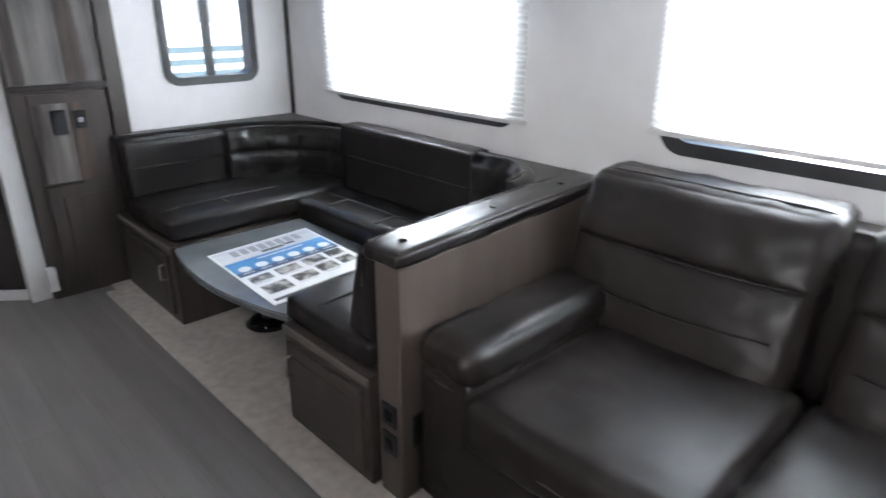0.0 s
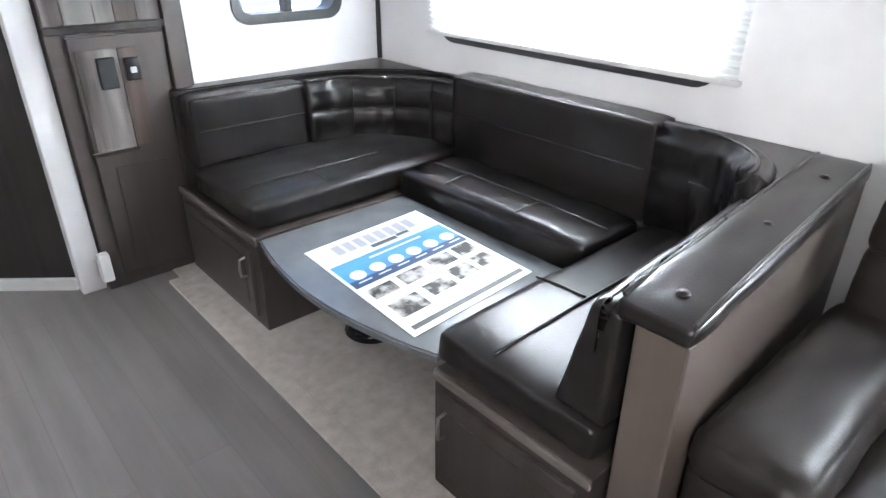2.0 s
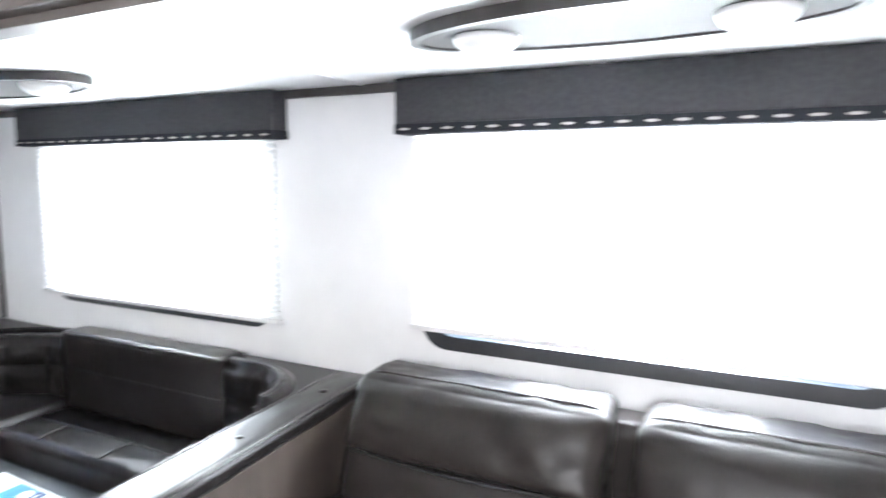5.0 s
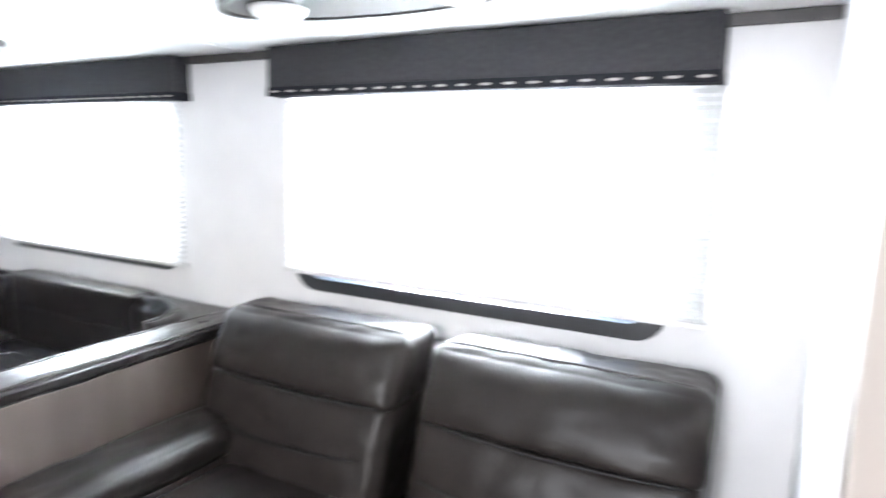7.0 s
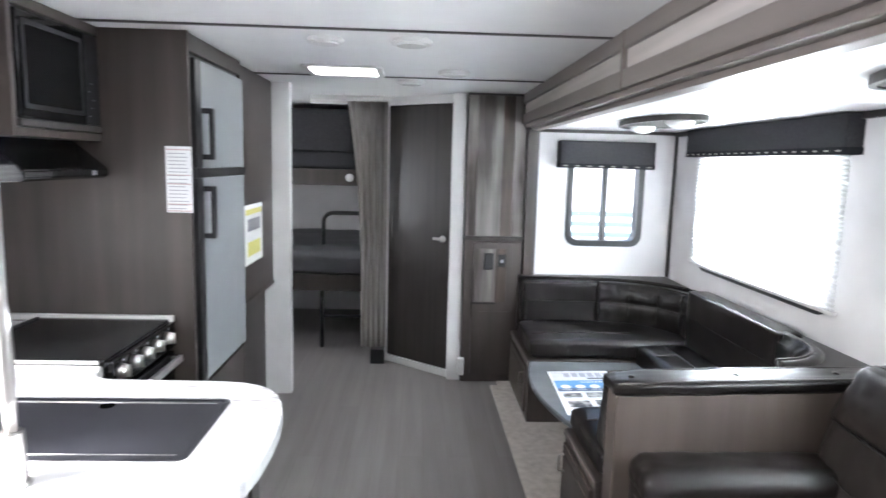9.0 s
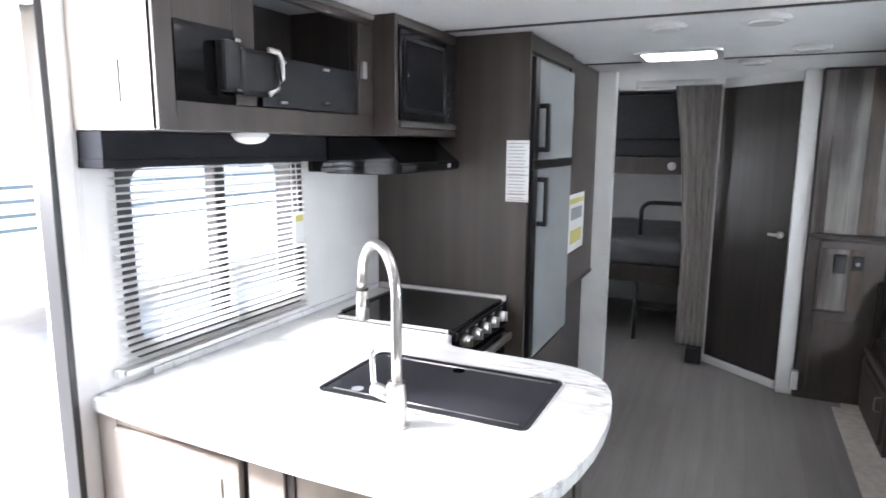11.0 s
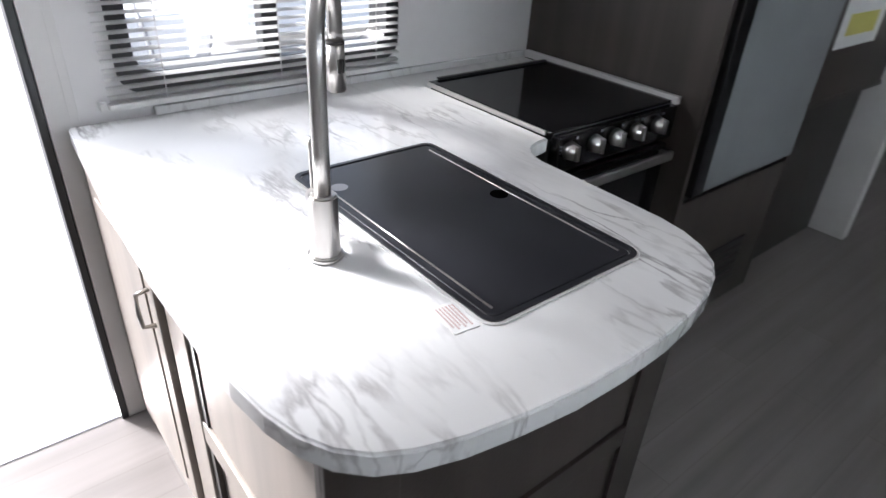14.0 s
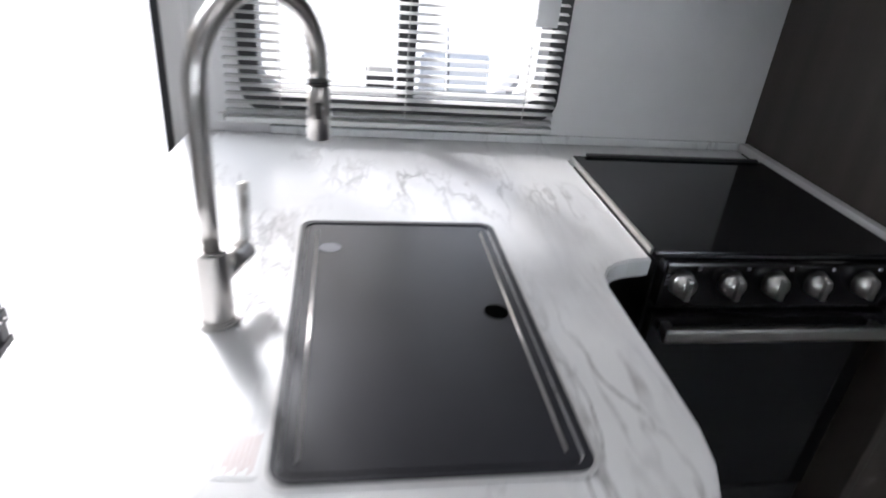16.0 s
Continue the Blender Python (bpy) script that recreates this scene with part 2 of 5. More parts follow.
def planks(m, wide, length, depth):
    """Prints long plank tones with thin dark joints on a material, along y."""
    n, l = m.node_tree.nodes, m.node_tree.links
    b = n["Principled BSDF"]
    tc = n.new("ShaderNodeTexCoord")
    mp = n.new("ShaderNodeMapping")
    mp.inputs["Rotation"].default_value = (0, 0, radians(90))
    l.new(tc.outputs["Object"], mp.inputs[0])
    k = n.new("ShaderNodeTexBrick")
    k.offset = 0.37
    k.inputs["Scale"].default_value, k.inputs["Brick Width"].default_value, k.inputs["Row Height"].default_value = 1.0, length, wide
    k.inputs["Mortar Size"].default_value, k.inputs["Mortar Smooth"].default_value = 0.0022, 0.3
    k.inputs["Color1"].default_value, k.inputs["Color2"].default_value = (1.0 + depth, 1.0 + depth, 1.0 + depth, 1), (1.0 - depth, 1.0 - depth, 1.0 - depth, 1)
    k.inputs["Mortar"].default_value = (0.87, 0.86, 0.85, 1)
    l.new(mp.outputs[0], k.inputs["Vector"])
    mx = n.new("ShaderNodeMix")
    mx.data_type, mx.blend_type = "RGBA", "MULTIPLY"
    mx.inputs[0].default_value = 1.0
    l.new(b.inputs["Base Color"].links[0].from_socket, mx.inputs[6])
    l.new(k.outputs[0], mx.inputs[7])
    l.new(mx.outputs[2], b.inputs["Base Color"])


planks(VINYL, 0.135, 1.1, 0.05)

# ---- mesh helpers ----
BASES = {}


def thing(name, at, label, category, group="", kind=""):
    ob = new(name)
    ob.location = at
    ob.empty_display_size = 0.05
    BASES[ob] = Matrix.Translation(at)
    return tagged(ob, label, category, group, kind)


def part(name, bm, material, parent=None, label="", smooth=False):
    me = bpy.data.meshes.new(name)
    bm.to_mesh(me)
    bm.free()
    me.materials.append(material)
    if smooth:
        me.polygons.foreach_set("use_smooth", [True] * len(me.polygons))
    ob = new(name, me)
    if parent is not None:
        ob.parent = parent
        if parent in BASES:
            ob.matrix_parent_inverse = BASES[parent].inverted()
    if label:
        ob["label"] = label
    return ob


def solid(name, bm, material, label, category, group="", kind="", smooth=False):
    return tagged(part(name, bm, material, None, "", smooth), label, category, group, kind)


def box(x0, y0, z0, x1, y1, z1, bev=0.0, seg=2, bm=None):
    """A box with bevelled edges; with bm, added to it."""
    b = bmesh.new()
    bmesh.ops.create_cube(b, size=1.0)
    for v in b.verts:
        v.co = Vector(((x0 + x1) / 2 + v.co.x * (x1 - x0), (y0 + y1) / 2 + v.co.y * (y1 - y0), (z0 + z1) / 2 + v.co.z * (z1 - z0)))
    if bev:
        bmesh.ops.bevel(b, geom=b.edges[:], offset=bev, segments=seg, profile=0.6, affect="EDGES")
    return merge(bm, b) if bm else b


def merge(bm, b):
    me = bpy.data.meshes.new("tmp")
    b.to_mesh(me)
    b.free()
    bm.from_mesh(me)
    bpy.data.meshes.remove(me)
    return bm


def cyl(x, y, z, r, h, axis="z", seg=24, r2=None, bev=0.0, bm=None):
    """A cylinder or cone centred at x, y, z along an axis."""
    b = bmesh.new()
    bmesh.ops.create_cone(b, cap_ends=True, segments=seg, radius1=r, radius2=r if r2 is None else r2, depth=h)
    if bev:
        bmesh.ops.bevel(b, geom=[e for e in b.edges if abs(e.verts[0].co.z - e.verts[1].co.z) < 1e-6], offset=bev, segments=2, affect="EDGES")
    turn = {"z": Matrix(), "x": Matrix.Rotation(radians(90), 4, "Y"), "y": Matrix.Rotation(radians(-90), 4, "X")}[axis]
    b.transform(Matrix.Translation((x, y, z)) @ turn)
    return merge(bm, b) if bm else b


def prism(points, z0, z1, bev=0.0):
    """An upright slab over an outline in x and y."""
    b = bmesh.new()
    f = b.faces.new([b.verts.new((x, y, z0)) for x, y in points])
    top = bmesh.ops.extrude_face_region(b, geom=[f])
    bmesh.ops.translate(b, vec=(0, 0, z1 - z0), verts=[v for v in top["geom"] if isinstance(v, bmesh.types.BMVert)])
    bmesh.ops.recalc_face_normals(b, faces=b.faces[:])
    if bev:
        bmesh.ops.bevel(b, geom=[e for e in b.edges if abs(e.verts[0].co.z - e.verts[1].co.z) < 1e-6], offset=bev, segments=3, affect="EDGES")
    return b


def tube(points, r, seg=12, closed=False, bm=None):
    """A round tube along a line of points."""
    b = bmesh.new()
    pts = [Vector(p) for p in points]
    rings = []
    up = Vector((0.13, 0.31, 0.94))
    for i, p in enumerate(pts):
        d = (pts[min(i + 1, len(pts) - 1)] - pts[max(i - 1, 0)]).normalized()
        s = d.cross(up)
        if s.length < 0.1:
            s = d.cross(Vector((1, 0, 0)))
        s.normalize()
        u = s.cross(d)
        rings.append([b.verts.new(p + r * (math.cos(a) * s + math.sin(a) * u)) for a in [2 * math.pi * k / seg for k in range(seg)]])
    for p, q in zip(rings, rings[1:]):
        for k in range(seg):
            b.faces.new((p[k], p[(k + 1) % seg], q[(k + 1) % seg], q[k]))
    b.faces.new(rings[0][::-1])
    b.faces.new(rings[-1])
    bmesh.ops.recalc_face_normals(b, faces=b.faces[:])
    return merge(bm, b) if bm else b


def cushion(x0, y0, z0, x1, y1, z1, r=0.03, puff=(0, 0, 0.015), wrinkle=0.003, n=14, seed=0.0, taper=None):
    """A stuffed block: rounded edges, faces swollen along x, y and z, slight creases."""
    b = bmesh.new()
    bmesh.ops.create_cube(b, size=2.0)
    bmesh.ops.subdivide_edges(b, edges=b.edges[:], cuts=n, use_grid_fill=True)
    c = Vector(((x0 + x1) / 2, (y0 + y1) / 2, (z0 + z1) / 2))
    h = Vector(((x1 - x0) / 2, (y1 - y0) / 2, (z1 - z0) / 2))
    for v in b.verts:
        u = v.co.copy()
        p = Vector([h[i] * (math.sin(u[i] * math.pi / 2) * 0.35 + u[i] * 0.65) for i in range(3)])
        q = Vector([max(-(h[i] - r), min(h[i] - r, p[i])) for i in range(3)])
        d = p - q
        if d.length > 1e-6:
            p = q + d.normalized() * r
        for i in range(3):
            j, k = (i + 1) % 3, (i + 2) % 3
            if abs(u[i]) > 0.99:
                p[i] += math.copysign(puff[i] * (1 - abs(u[j]) ** 3) * (1 - abs(u[k]) ** 3), u[i])
        w = c + p
        if taper:
            taper(w, p, h)
        nz = noise.noise(Vector((w.x * 9 + seed, w.y * 9, w.z * 11))) * wrinkle + noise.noise(Vector((w.x * 26, w.y * 26 + seed, w.z * 22))) * wrinkle * 0.6 + (abs(noise.noise(Vector((w.x * 7 + seed, w.y * 16, w.z * 7)))) - 0.3) * wrinkle * 0.9
        v.co = w + (d.normalized() if d.length > 1e-6 else u.normalized()) * nz
    return b


def holed(axis, at0, at1, u0, u1, z0, z1, holes):
    """A wall across x or y as one shell, with openings (u0, u1, z0, z1) through it."""
    b = bmesh.new()
    us = sorted({u0, u1} | {v for h in holes for v in h[:2]})
    zs = sorted({z0, z1} | {v for h in holes for v in h[2:]})
    zs = [z for z in zs if z0 <= z <= z1]

    def filled(i, k):
        if not (0 <= i < len(us) - 1 and 0 <= k < len(zs) - 1):
            return False
        u, z = (us[i] + us[i + 1]) / 2, (zs[k] + zs[k + 1]) / 2
        return not any(a < u < c and e < z < f for a, c, e, f in holes)

    made = {}

    def vert(i, k, side):
        if (i, k, side) not in made:
            d = at1 if side else at0
            made[i, k, side] = b.verts.new((d, us[i], zs[k]) if axis == "x" else (us[i], d, zs[k]))
        return made[i, k, side]

    for i in range(len(us) - 1):
        for k in range(len(zs) - 1):
            if not filled(i, k):
                continue
            for side in (0, 1):
                b.faces.new([vert(p, q, side) for p, q in ((i, k), (i + 1, k), (i + 1, k + 1), (i, k + 1))])
            for di, dk, p, q in ((-1, 0, (i, k), (i, k + 1)), (1, 0, (i + 1, k), (i + 1, k + 1)), (0, -1, (i, k), (i + 1, k)), (0, 1, (i, k + 1), (i + 1, k + 1))):
                if not filled(i + di, k + dk):
                    b.faces.new((vert(*p, 0), vert(*q, 0), vert(*q, 1), vert(*p, 1)))
    bmesh.ops.recalc_face_normals(b, faces=b.faces[:])
    return b


def round_rect(u0, v0, u1, v1, r, n=6):
    out = []
    for cx, cy, a0 in ((u1 - r, v1 - r, 0), (u0 + r, v1 - r, 90), (u0 + r, v0 + r, 180), (u1 - r, v0 + r, 270)):
        out += [(cx + r * math.cos(radians(a0 + 90 * k / n)), cy + r * math.sin(radians(a0 + 90 * k / n))) for k in range(n + 1)]
    return out


def ring(outer, inner, d0, d1, put):
    """A flat frame between two outlines of equal count, from depth d0 to d1; put maps (u, v, d) to the world."""
    b = bmesh.new()
    rows = [[b.verts.new(put(u, v, d)) for u, v in line] for line, d in ((outer, d0), (outer, d1), (inner, d1), (inner, d0))]
    n = len(outer)
    for i in range(4):
        p, q = rows[i], rows[(i + 1) % 4]
        for k in range(n):
            b.faces.new((p[k], p[(k + 1) % n], q[(k + 1) % n], q[k]))
    bmesh.ops.recalc_face_normals(b, faces=b.faces[:])
    return b


# ---- structure ----
HC, HS = 2.065, 1.835           # main and slide-out ceilings
XW, XE, XS = -1.03, 2.45, 1.40  # kitchen wall, slide-out wall, mouth of the slide-out
YS0, YS1 = -0.32, 3.83          # ends of the slide-out

solid("floor", box(-1.13, -2.3, -0.06, 1.22, 6.0, 0.0), VINYL, "grey wood-look sheet vinyl floor with faint plank grain", "floor", kind="structure")
solid("floor_slide_out", box(1.22, -0.42, -0.06, 2.55, 3.93, 0.006, 0.004), CARPET, "beige cut-pile carpet on the slide-out floor", "carpet", kind="structure")
b = box(1.165, -0.32, 0.0, 1.24, 3.70, 0.012, 0.005)
solid("carpet_edge", b, CARPET, "rolled edge of the beige slide-out carpet", "carpet edge", kind="structure")
solid("floor_front_strip", box(1.22, -2.3, -0.06, 1.52, -0.42, 0.0), VINYL, "grey vinyl floor beside the slide-out", "floor", kind="structure")

KWIN = (0.545, 1.335, 0.99, 1.56)
DOOR = (-0.29, 0.37, 0.0, 1.93)
# the last opening is unseen, added to let light into the bunk room
solid("wall_kitchen", holed("x", -1.13, XW, -2.3, 6.0, 0.0, HC + 0.05, [DOOR, KWIN, (3.72, 4.42, 0.95, 1.65)]), WALL, "off-white vinyl wall behind the kitchen counter", "wall", kind="structure")
W1, W2 = (2.06, 3.33, 0.975, 1.72), (0.05, 1.34, 0.99, 1.72)
solid("wall_slide_out", holed("x", XE, 2.53, YS0 - 0.1, YS1 + 0.1, 0.0, HS + 0.05, [W1, W2]), WALL, "off-white slide-out wall with two large windows", "wall", kind="structure")
SW = (1.70, 2.21, 1.035, 1.70)
solid("wall_slide_north", holed("y", YS1, 3.93, 1.44, XE, 0.0, HS + 0.05, [SW]), WALL, "off-white end wall of the slide-out with a small window", "wall", kind="structure")
solid("wall_slide_south", box(XS, -0.42, 0.0, XE, YS0, HS + 0.05), WALL, "off-white end wall of the slide-out beside the sofa", "wall", kind="structure")
solid("wall_front_side", box(1.42, -2.3, 0.0, 1.52, -0.42, HC + 0.05), WALL, "plain off-white side wall", "wall", kind="structure")
solid("wall_front", box(-1.13, -2.4, 0.0, 1.52, -2.3, HC + 0.05), WALL, "plain off-white front wall", "wall", kind="structure")
solid("wall_bunk_end", box(-1.13, 6.0, 0.0, 1.52, 6.1, HC + 0.05), WALL, "off-white end wall of the bunk room", "wall", kind="structure")
solid("wall_bunk_side", box(1.42, 3.93, 0.0, 1.52, 6.0, HC + 0.05), WALL, "plain off-white side wall of the bunk room", "wall", kind="structure")
solid("ceiling", box(-1.13, -2.4, HC, 1.52, 6.1, HC + 0.08), CEIL, "white panelled ceiling", "ceiling", kind="structure")
solid("ceiling_slide_out", box(XS + 0.02, -0.42, HS, 2.53, 3.93, HS + 0.06), CEIL, "white ceiling of the slide-out", "ceiling", kind="structure")
solid("ceiling_seam", box(1.42, 1.585, HS - 0.004, 2.45, 1.605, HS + 0.002, 0.001), CEIL, "white seam strip across the slide-out ceiling", "seam strip", kind="structure")
solid("wall_partition", box(XW, 3.52, 0.0, -0.212, 3.59, HC, 0.006), WHITE, "pale grey end of the bunk room partition", "partition", kind="structure")

for y in (-0.2, 1.805, 3.115):
    solid("ceiling_batten", box(-1.03, y - 0.011, HC - 0.006, 1.36, y + 0.011, HC + 0.002, 0.002), TRIM_DARK, "thin dark batten over a ceiling joint", "batten", "ceiling battens", "structure")

# fascia over the mouth of the slide-out
f = thing("slide_fascia", (1.38, 1.8, HS), "layered grey-brown wood fascia over the slide-out", "fascia", kind="structure")
part("top_board", box(1.335, YS0, 2.0, 1.42, YS1, HC, 0.004), WOOD_H, f)
part("band", box(1.350, YS0, 1.928, 1.42, YS1, 2.0, 0.003), WOOD_BAND, f, "paler greige middle band")
part("bottom_board", box(1.335, YS0, 1.862, 1.42, YS1, 1.928, 0.004), WOOD_H, f)
part("lip", box(1.355, YS0, 1.838, 1.44, YS1, 1.862, 0.004), WOOD_H, f)
part("lower_lip", box(1.395, YS0, 1.818, 1.455, YS1, 1.838, 0.003), WOOD_H, f)
part("joint_cover", box(1.330, 1.655, 1.858, 1.36, 1.675, HC, 0.003), WOOD_H, f)
j = thing("slide_jamb", (1.42, 3.79, 0), "grey-brown wood jamb of the slide-out", "jamb", kind="structure")
part("board", box(1.375, 3.775, 0.0, 1.445, 3.83, HC - 0.2, 0.004), WOOD, j)
part("edge_strip", box(1.445, 3.80, 0.8, 1.462, 3.828, HS, 0.003), TRIM_DARK, j)
j2 = thing("slide_jamb", (1.42, -0.37, 0), "pale wood jamb of the slide-out beside the sofa", "jamb", kind="structure")
part("board", box(1.335, -0.42, 0.0, 1.44, -0.322, HC, 0.004), WOOD_PALE, j2)
for name, args in (("trim_slide_top", (XE - 0.022, YS0, HS - 0.03, XE, YS1, HS)), ("trim_slide_top_north", (1.462, YS1 - 0.02, HS - 0.022, XE - 0.022, YS1, HS)),
                   ("trim_slide_corner", (XE - 0.018, YS1 - 0.018, 0.8, XE, YS1, HS - 0.03))):
    solid(name, box(*args, 0.003), TRIM_DARK, "dark brown trim strip along the slide-out edge", "trim", kind="structure")


# ---- windows, shades, valances ----
def pleated_shade(name, x, y0, y1, z0, z1, label):
    """A pleated cloth shade in a plane of constant x, with a bottom rail."""
    t = thing(name, (x, (y0 + y1) / 2, z0), label, "window shade", "pleated window shades")
    b = bmesh.new()
    n = int((z1 - z0) / 0.0105)
    rows = [[b.verts.new((x + (0.008 if i % 2 else -0.008), y, z0 + (z1 - z0) * i / n)) for y in (y0, y1)] for i in range(n + 1)]
    for p, q in zip(rows, rows[1:]):
        b.faces.new((p[0], p[1], q[1], q[0]))
    part("pleats", b, SHADE, t)
    part("bottom_rail", box(x - 0.014, y0 - 0.012, z0 - 0.014, x + 0.012, y1 + 0.012, z0 + 0.004, 0.004), WHITE, t)
    return t


def big_window(name, y0, y1, z0, z1, label):
    t = thing(name, (XE, (y0 + y1) / 2, z0), label, "window", kind="structure")
    o, i = round_rect(y0 - 0.03, z0 - 0.035, y1 + 0.03, z1 + 0.03, 0.09), round_rect(y0 + 0.015, z0 + 0.012, y1 - 0.015, z1 - 0.015, 0.07)
    part("window_frame", ring(o, i, 0, 0.075, lambda u, v, d: (XE - 0.006 + d, u, v)), FRAME_BLK, t)
    pane = part("pane", box(2.495, y0, z0, 2.501, y1, z1), GLASS, t)
    pane.visible_shadow = False
    return t


big_window("window_1", *W1, "large dark-framed window over the dinette behind a white shade")
big_window("window_2", *W2, "large dark-framed window over the sofa behind a white shade")
pleated_shade("pleated_shade", 2.418, 1.965, 3.395, 0.985, 1.80, "white pleated shade pulled down over the dinette window")
pleated_shade("pleated_shade", 2.418, -0.07, 1.385, 1.035, 1.80, "white pleated shade pulled down over the sofa window")


def small_window(name, wall_y, face, label):
    """A sliding window with round corners in an end wall; face is -1 where the room lies to the south."""
    x0, x1, z0, z1 = SW
    t = thing(name, ((x0 + x1) / 2, wall_y, z0), label, "window", kind="structure")
    o, i = round_rect(x0 - 0.02, z0 - 0.02, x1 + 0.02, z1 + 0.02, 0.08), round_rect(x0 + 0.022, z0 + 0.022, x1 - 0.022, z1 - 0.022, 0.05)
    part("window_frame", ring(o, i, -0.012, 0.09, lambda u, v, d: (u, wall_y - face * d, v)), FRAME_BLK, t, smooth=False)
    xm = (x0 + x1) / 2
    part("mullion", box(xm - 0.018, *sorted((wall_y - face * 0.005, wall_y - face * 0.06))[:1], z0, xm + 0.018, sorted((wall_y - face * 0.005, wall_y - face * 0.06))[1], z1, 0.004), FRAME_BLK, t)
    for a, c in ((x0, xm), (xm, x1)):
        p = part("pane", box(a, wall_y - face * 0.045 - 0.003, z0, c, wall_y - face * 0.045 + 0.003, z1), GLASS, t)
        p.visible_shadow = False
    return t


small_window("window_3", YS1, -1, "small black-framed sliding window with rounded corners")


def valance(name, x0, y0, x1, y1, z0, z1, side, label):
    """A fabric box over a window with a patterned hem; side is the axis that it faces along."""
    t = thing(name, ((x0 + x1) / 2, (y0 + y1) / 2, z1), label, "valance", "window valances")
    part("box", box(x0, y0, z0 + 0.03, x1, y1, z1, 0.006), FABRIC, t)
    part("hem", box(x0 - 0.002, y0 - 0.002, z0, x1 + 0.002, y1 + 0.002, z0 + 0.032, 0.004), FABRIC_DK, t, "dark hem with pale oval pattern")
    b = bmesh.new()
    if side == "x":
        n = int((y1 - y0) / 0.075)
        for k in range(n):
            y = y0 + (k + 0.5) * (y1 - y0) / n
            v = [b.verts.new((x0 - 0.004, y + 0.019 * math.cos(a), z0 + 0.015 + 0.004 * math.sin(a))) for a in [2 * math.pi * s / 12 for s in range(12)]]
            b.faces.new(v)
    else:
        yy = y0 - 0.004 if side == "-y" else y1 + 0.004
        n = int((x1 - x0) / 0.075)
        for k in range(n):
            x = x0 + (k + 0.5) * (x1 - x0) / n
            b.faces.new([b.verts.new((x + 0.019 * math.cos(a), yy, z0 + 0.015 + 0.004 * math.sin(a))) for a in [2 * math.pi * s / 12 for s in range(12)]])
    tagged(part("hem_pattern", b, CURTAIN, t, "row of small pale ovals"), kind="stuff")
    return t


valance("valance", 2.372, 1.935, 2.449, 3.49, 1.66, 1.832, "x", "charcoal fabric valance over the dinette window")
valance("valance", 2.360, -0.075, 2.449, 1.425, 1.66, 1.832, "x", "charcoal fabric valance over the sofa window")
valance("valance", 1.595, 3.735, 2.265, 3.829, 1.57, 1.757, "-y", "charcoal fabric valance over the small window")


def oval_lamp(x, y, label):
    """An oval two-lamp ceiling fixture, long along y."""
    t = thing("ceiling_light", (x, y, HS), label, "ceiling light", "oval ceiling lights")
    b = prism([(x + 0.165 * math.cos(a), y + 0.42 * math.sin(a)) for a in [2 * math.pi * k / 40 for k in range(40)]], HS - 0.022, HS - 0.001, 0.008)
    part("plate", b, GUNMETAL, t, smooth=False)
    b = ring([(x + 0.172 * math.cos(a), y + 0.43 * math.sin(a)) for a in [2 * math.pi * k / 40 for k in range(40)]],
             [(x + 0.155 * math.cos(a), y + 0.405 * math.sin(a)) for a in [2 * math.pi * k / 40 for k in range(40)]], HS - 0.027, HS - 0.001, lambda u, v, d: (u, v, d))
    part("rim", b, TRIM_DARK, t)
    for s in (-0.255, 0.255):
        b = bmesh.new()
        bmesh.ops.create_uvsphere(b, u_segments=24, v_segments=12, radius=0.07)
        for v in b.verts:
            v.co = Vector((x + v.co.x, y + s + v.co.y, HS - 0.022 + min(v.co.z, 0) * 0.55))
        part("lens", b, LENS, t, "frosted white dome lens", smooth=True)


oval_lamp(1.88, 2.69, "oval gunmetal ceiling light with two domes over the dinette")
oval_lamp(1.87, 0.65, "oval gunmetal ceiling light with two domes over the sofa")


# ---- dinette ----
def cabinet_base(name, x0, y0, x1, y1, z1, door, label, hinge):
    """A seat box of wood with a framed door in its west face; door is (y0, y1, z0, z1)."""
    t = thing(name, ((x0 + x1) / 2, (y0 + y1) / 2, 0.006), label, "bench cabinet")
    part("body", box(x0, y0, 0.006, x1, y1, z1, 0.004), WOOD, t)
    a, c, e, f = door
    d = part("door", box(x0 - 0.016, a, e, x0 + 0.001, c, f, 0.004), WOOD, t)
    part("door_panel", box(x0 - 0.0185, a + 0.045, e + 0.045, x0 - 0.014, c - 0.045, f - 0.045, 0.002), WOOD, d)
    hy = a + 0.03 if hinge > 0 else c - 0.03
    h = tube([(x0 - 0.016, hy, f - 0.045), (x0 - 0.04, hy, f - 0.05), (x0 - 0.043, hy, f - 0.085), (x0 - 0.04, hy, f - 0.12), (x0 - 0.016, hy, f - 0.125)], 0.005, 8)
    part("handle", h, STEEL, d, "brushed nickel handle", True)
    part("top_rail", box(x0 - 0.008, y0 + 0.002, z1 - 0.03, x0 + 0.001, y1 - 0.002, z1 - 0.004, 0.003), WOOD_H, t)
    return t


cabinet_base("bench_cabinet", 1.315, 3.065, 2.44, 3.775, 0.40, (3.12, 3.72, 0.05, 0.345), "grey-brown wood dinette base with a cupboard door", 1)
cabinet_base("bench_cabinet", 1.315, 1.60, 2.44, 2.09, 0.40, (1.63, 2.06, 0.05, 0.345), "grey-brown wood dinette base beside the half wall", -1)
t = thing("bench_cabinet", (2.2, 2.6, 0.006), "dark wood dinette base under the window bench", "bench cabinet")
part("body", box(2.03, 2.135, 0.006, 2.44, 3.06, 0.362, 0.004), WOOD_DARK, t)


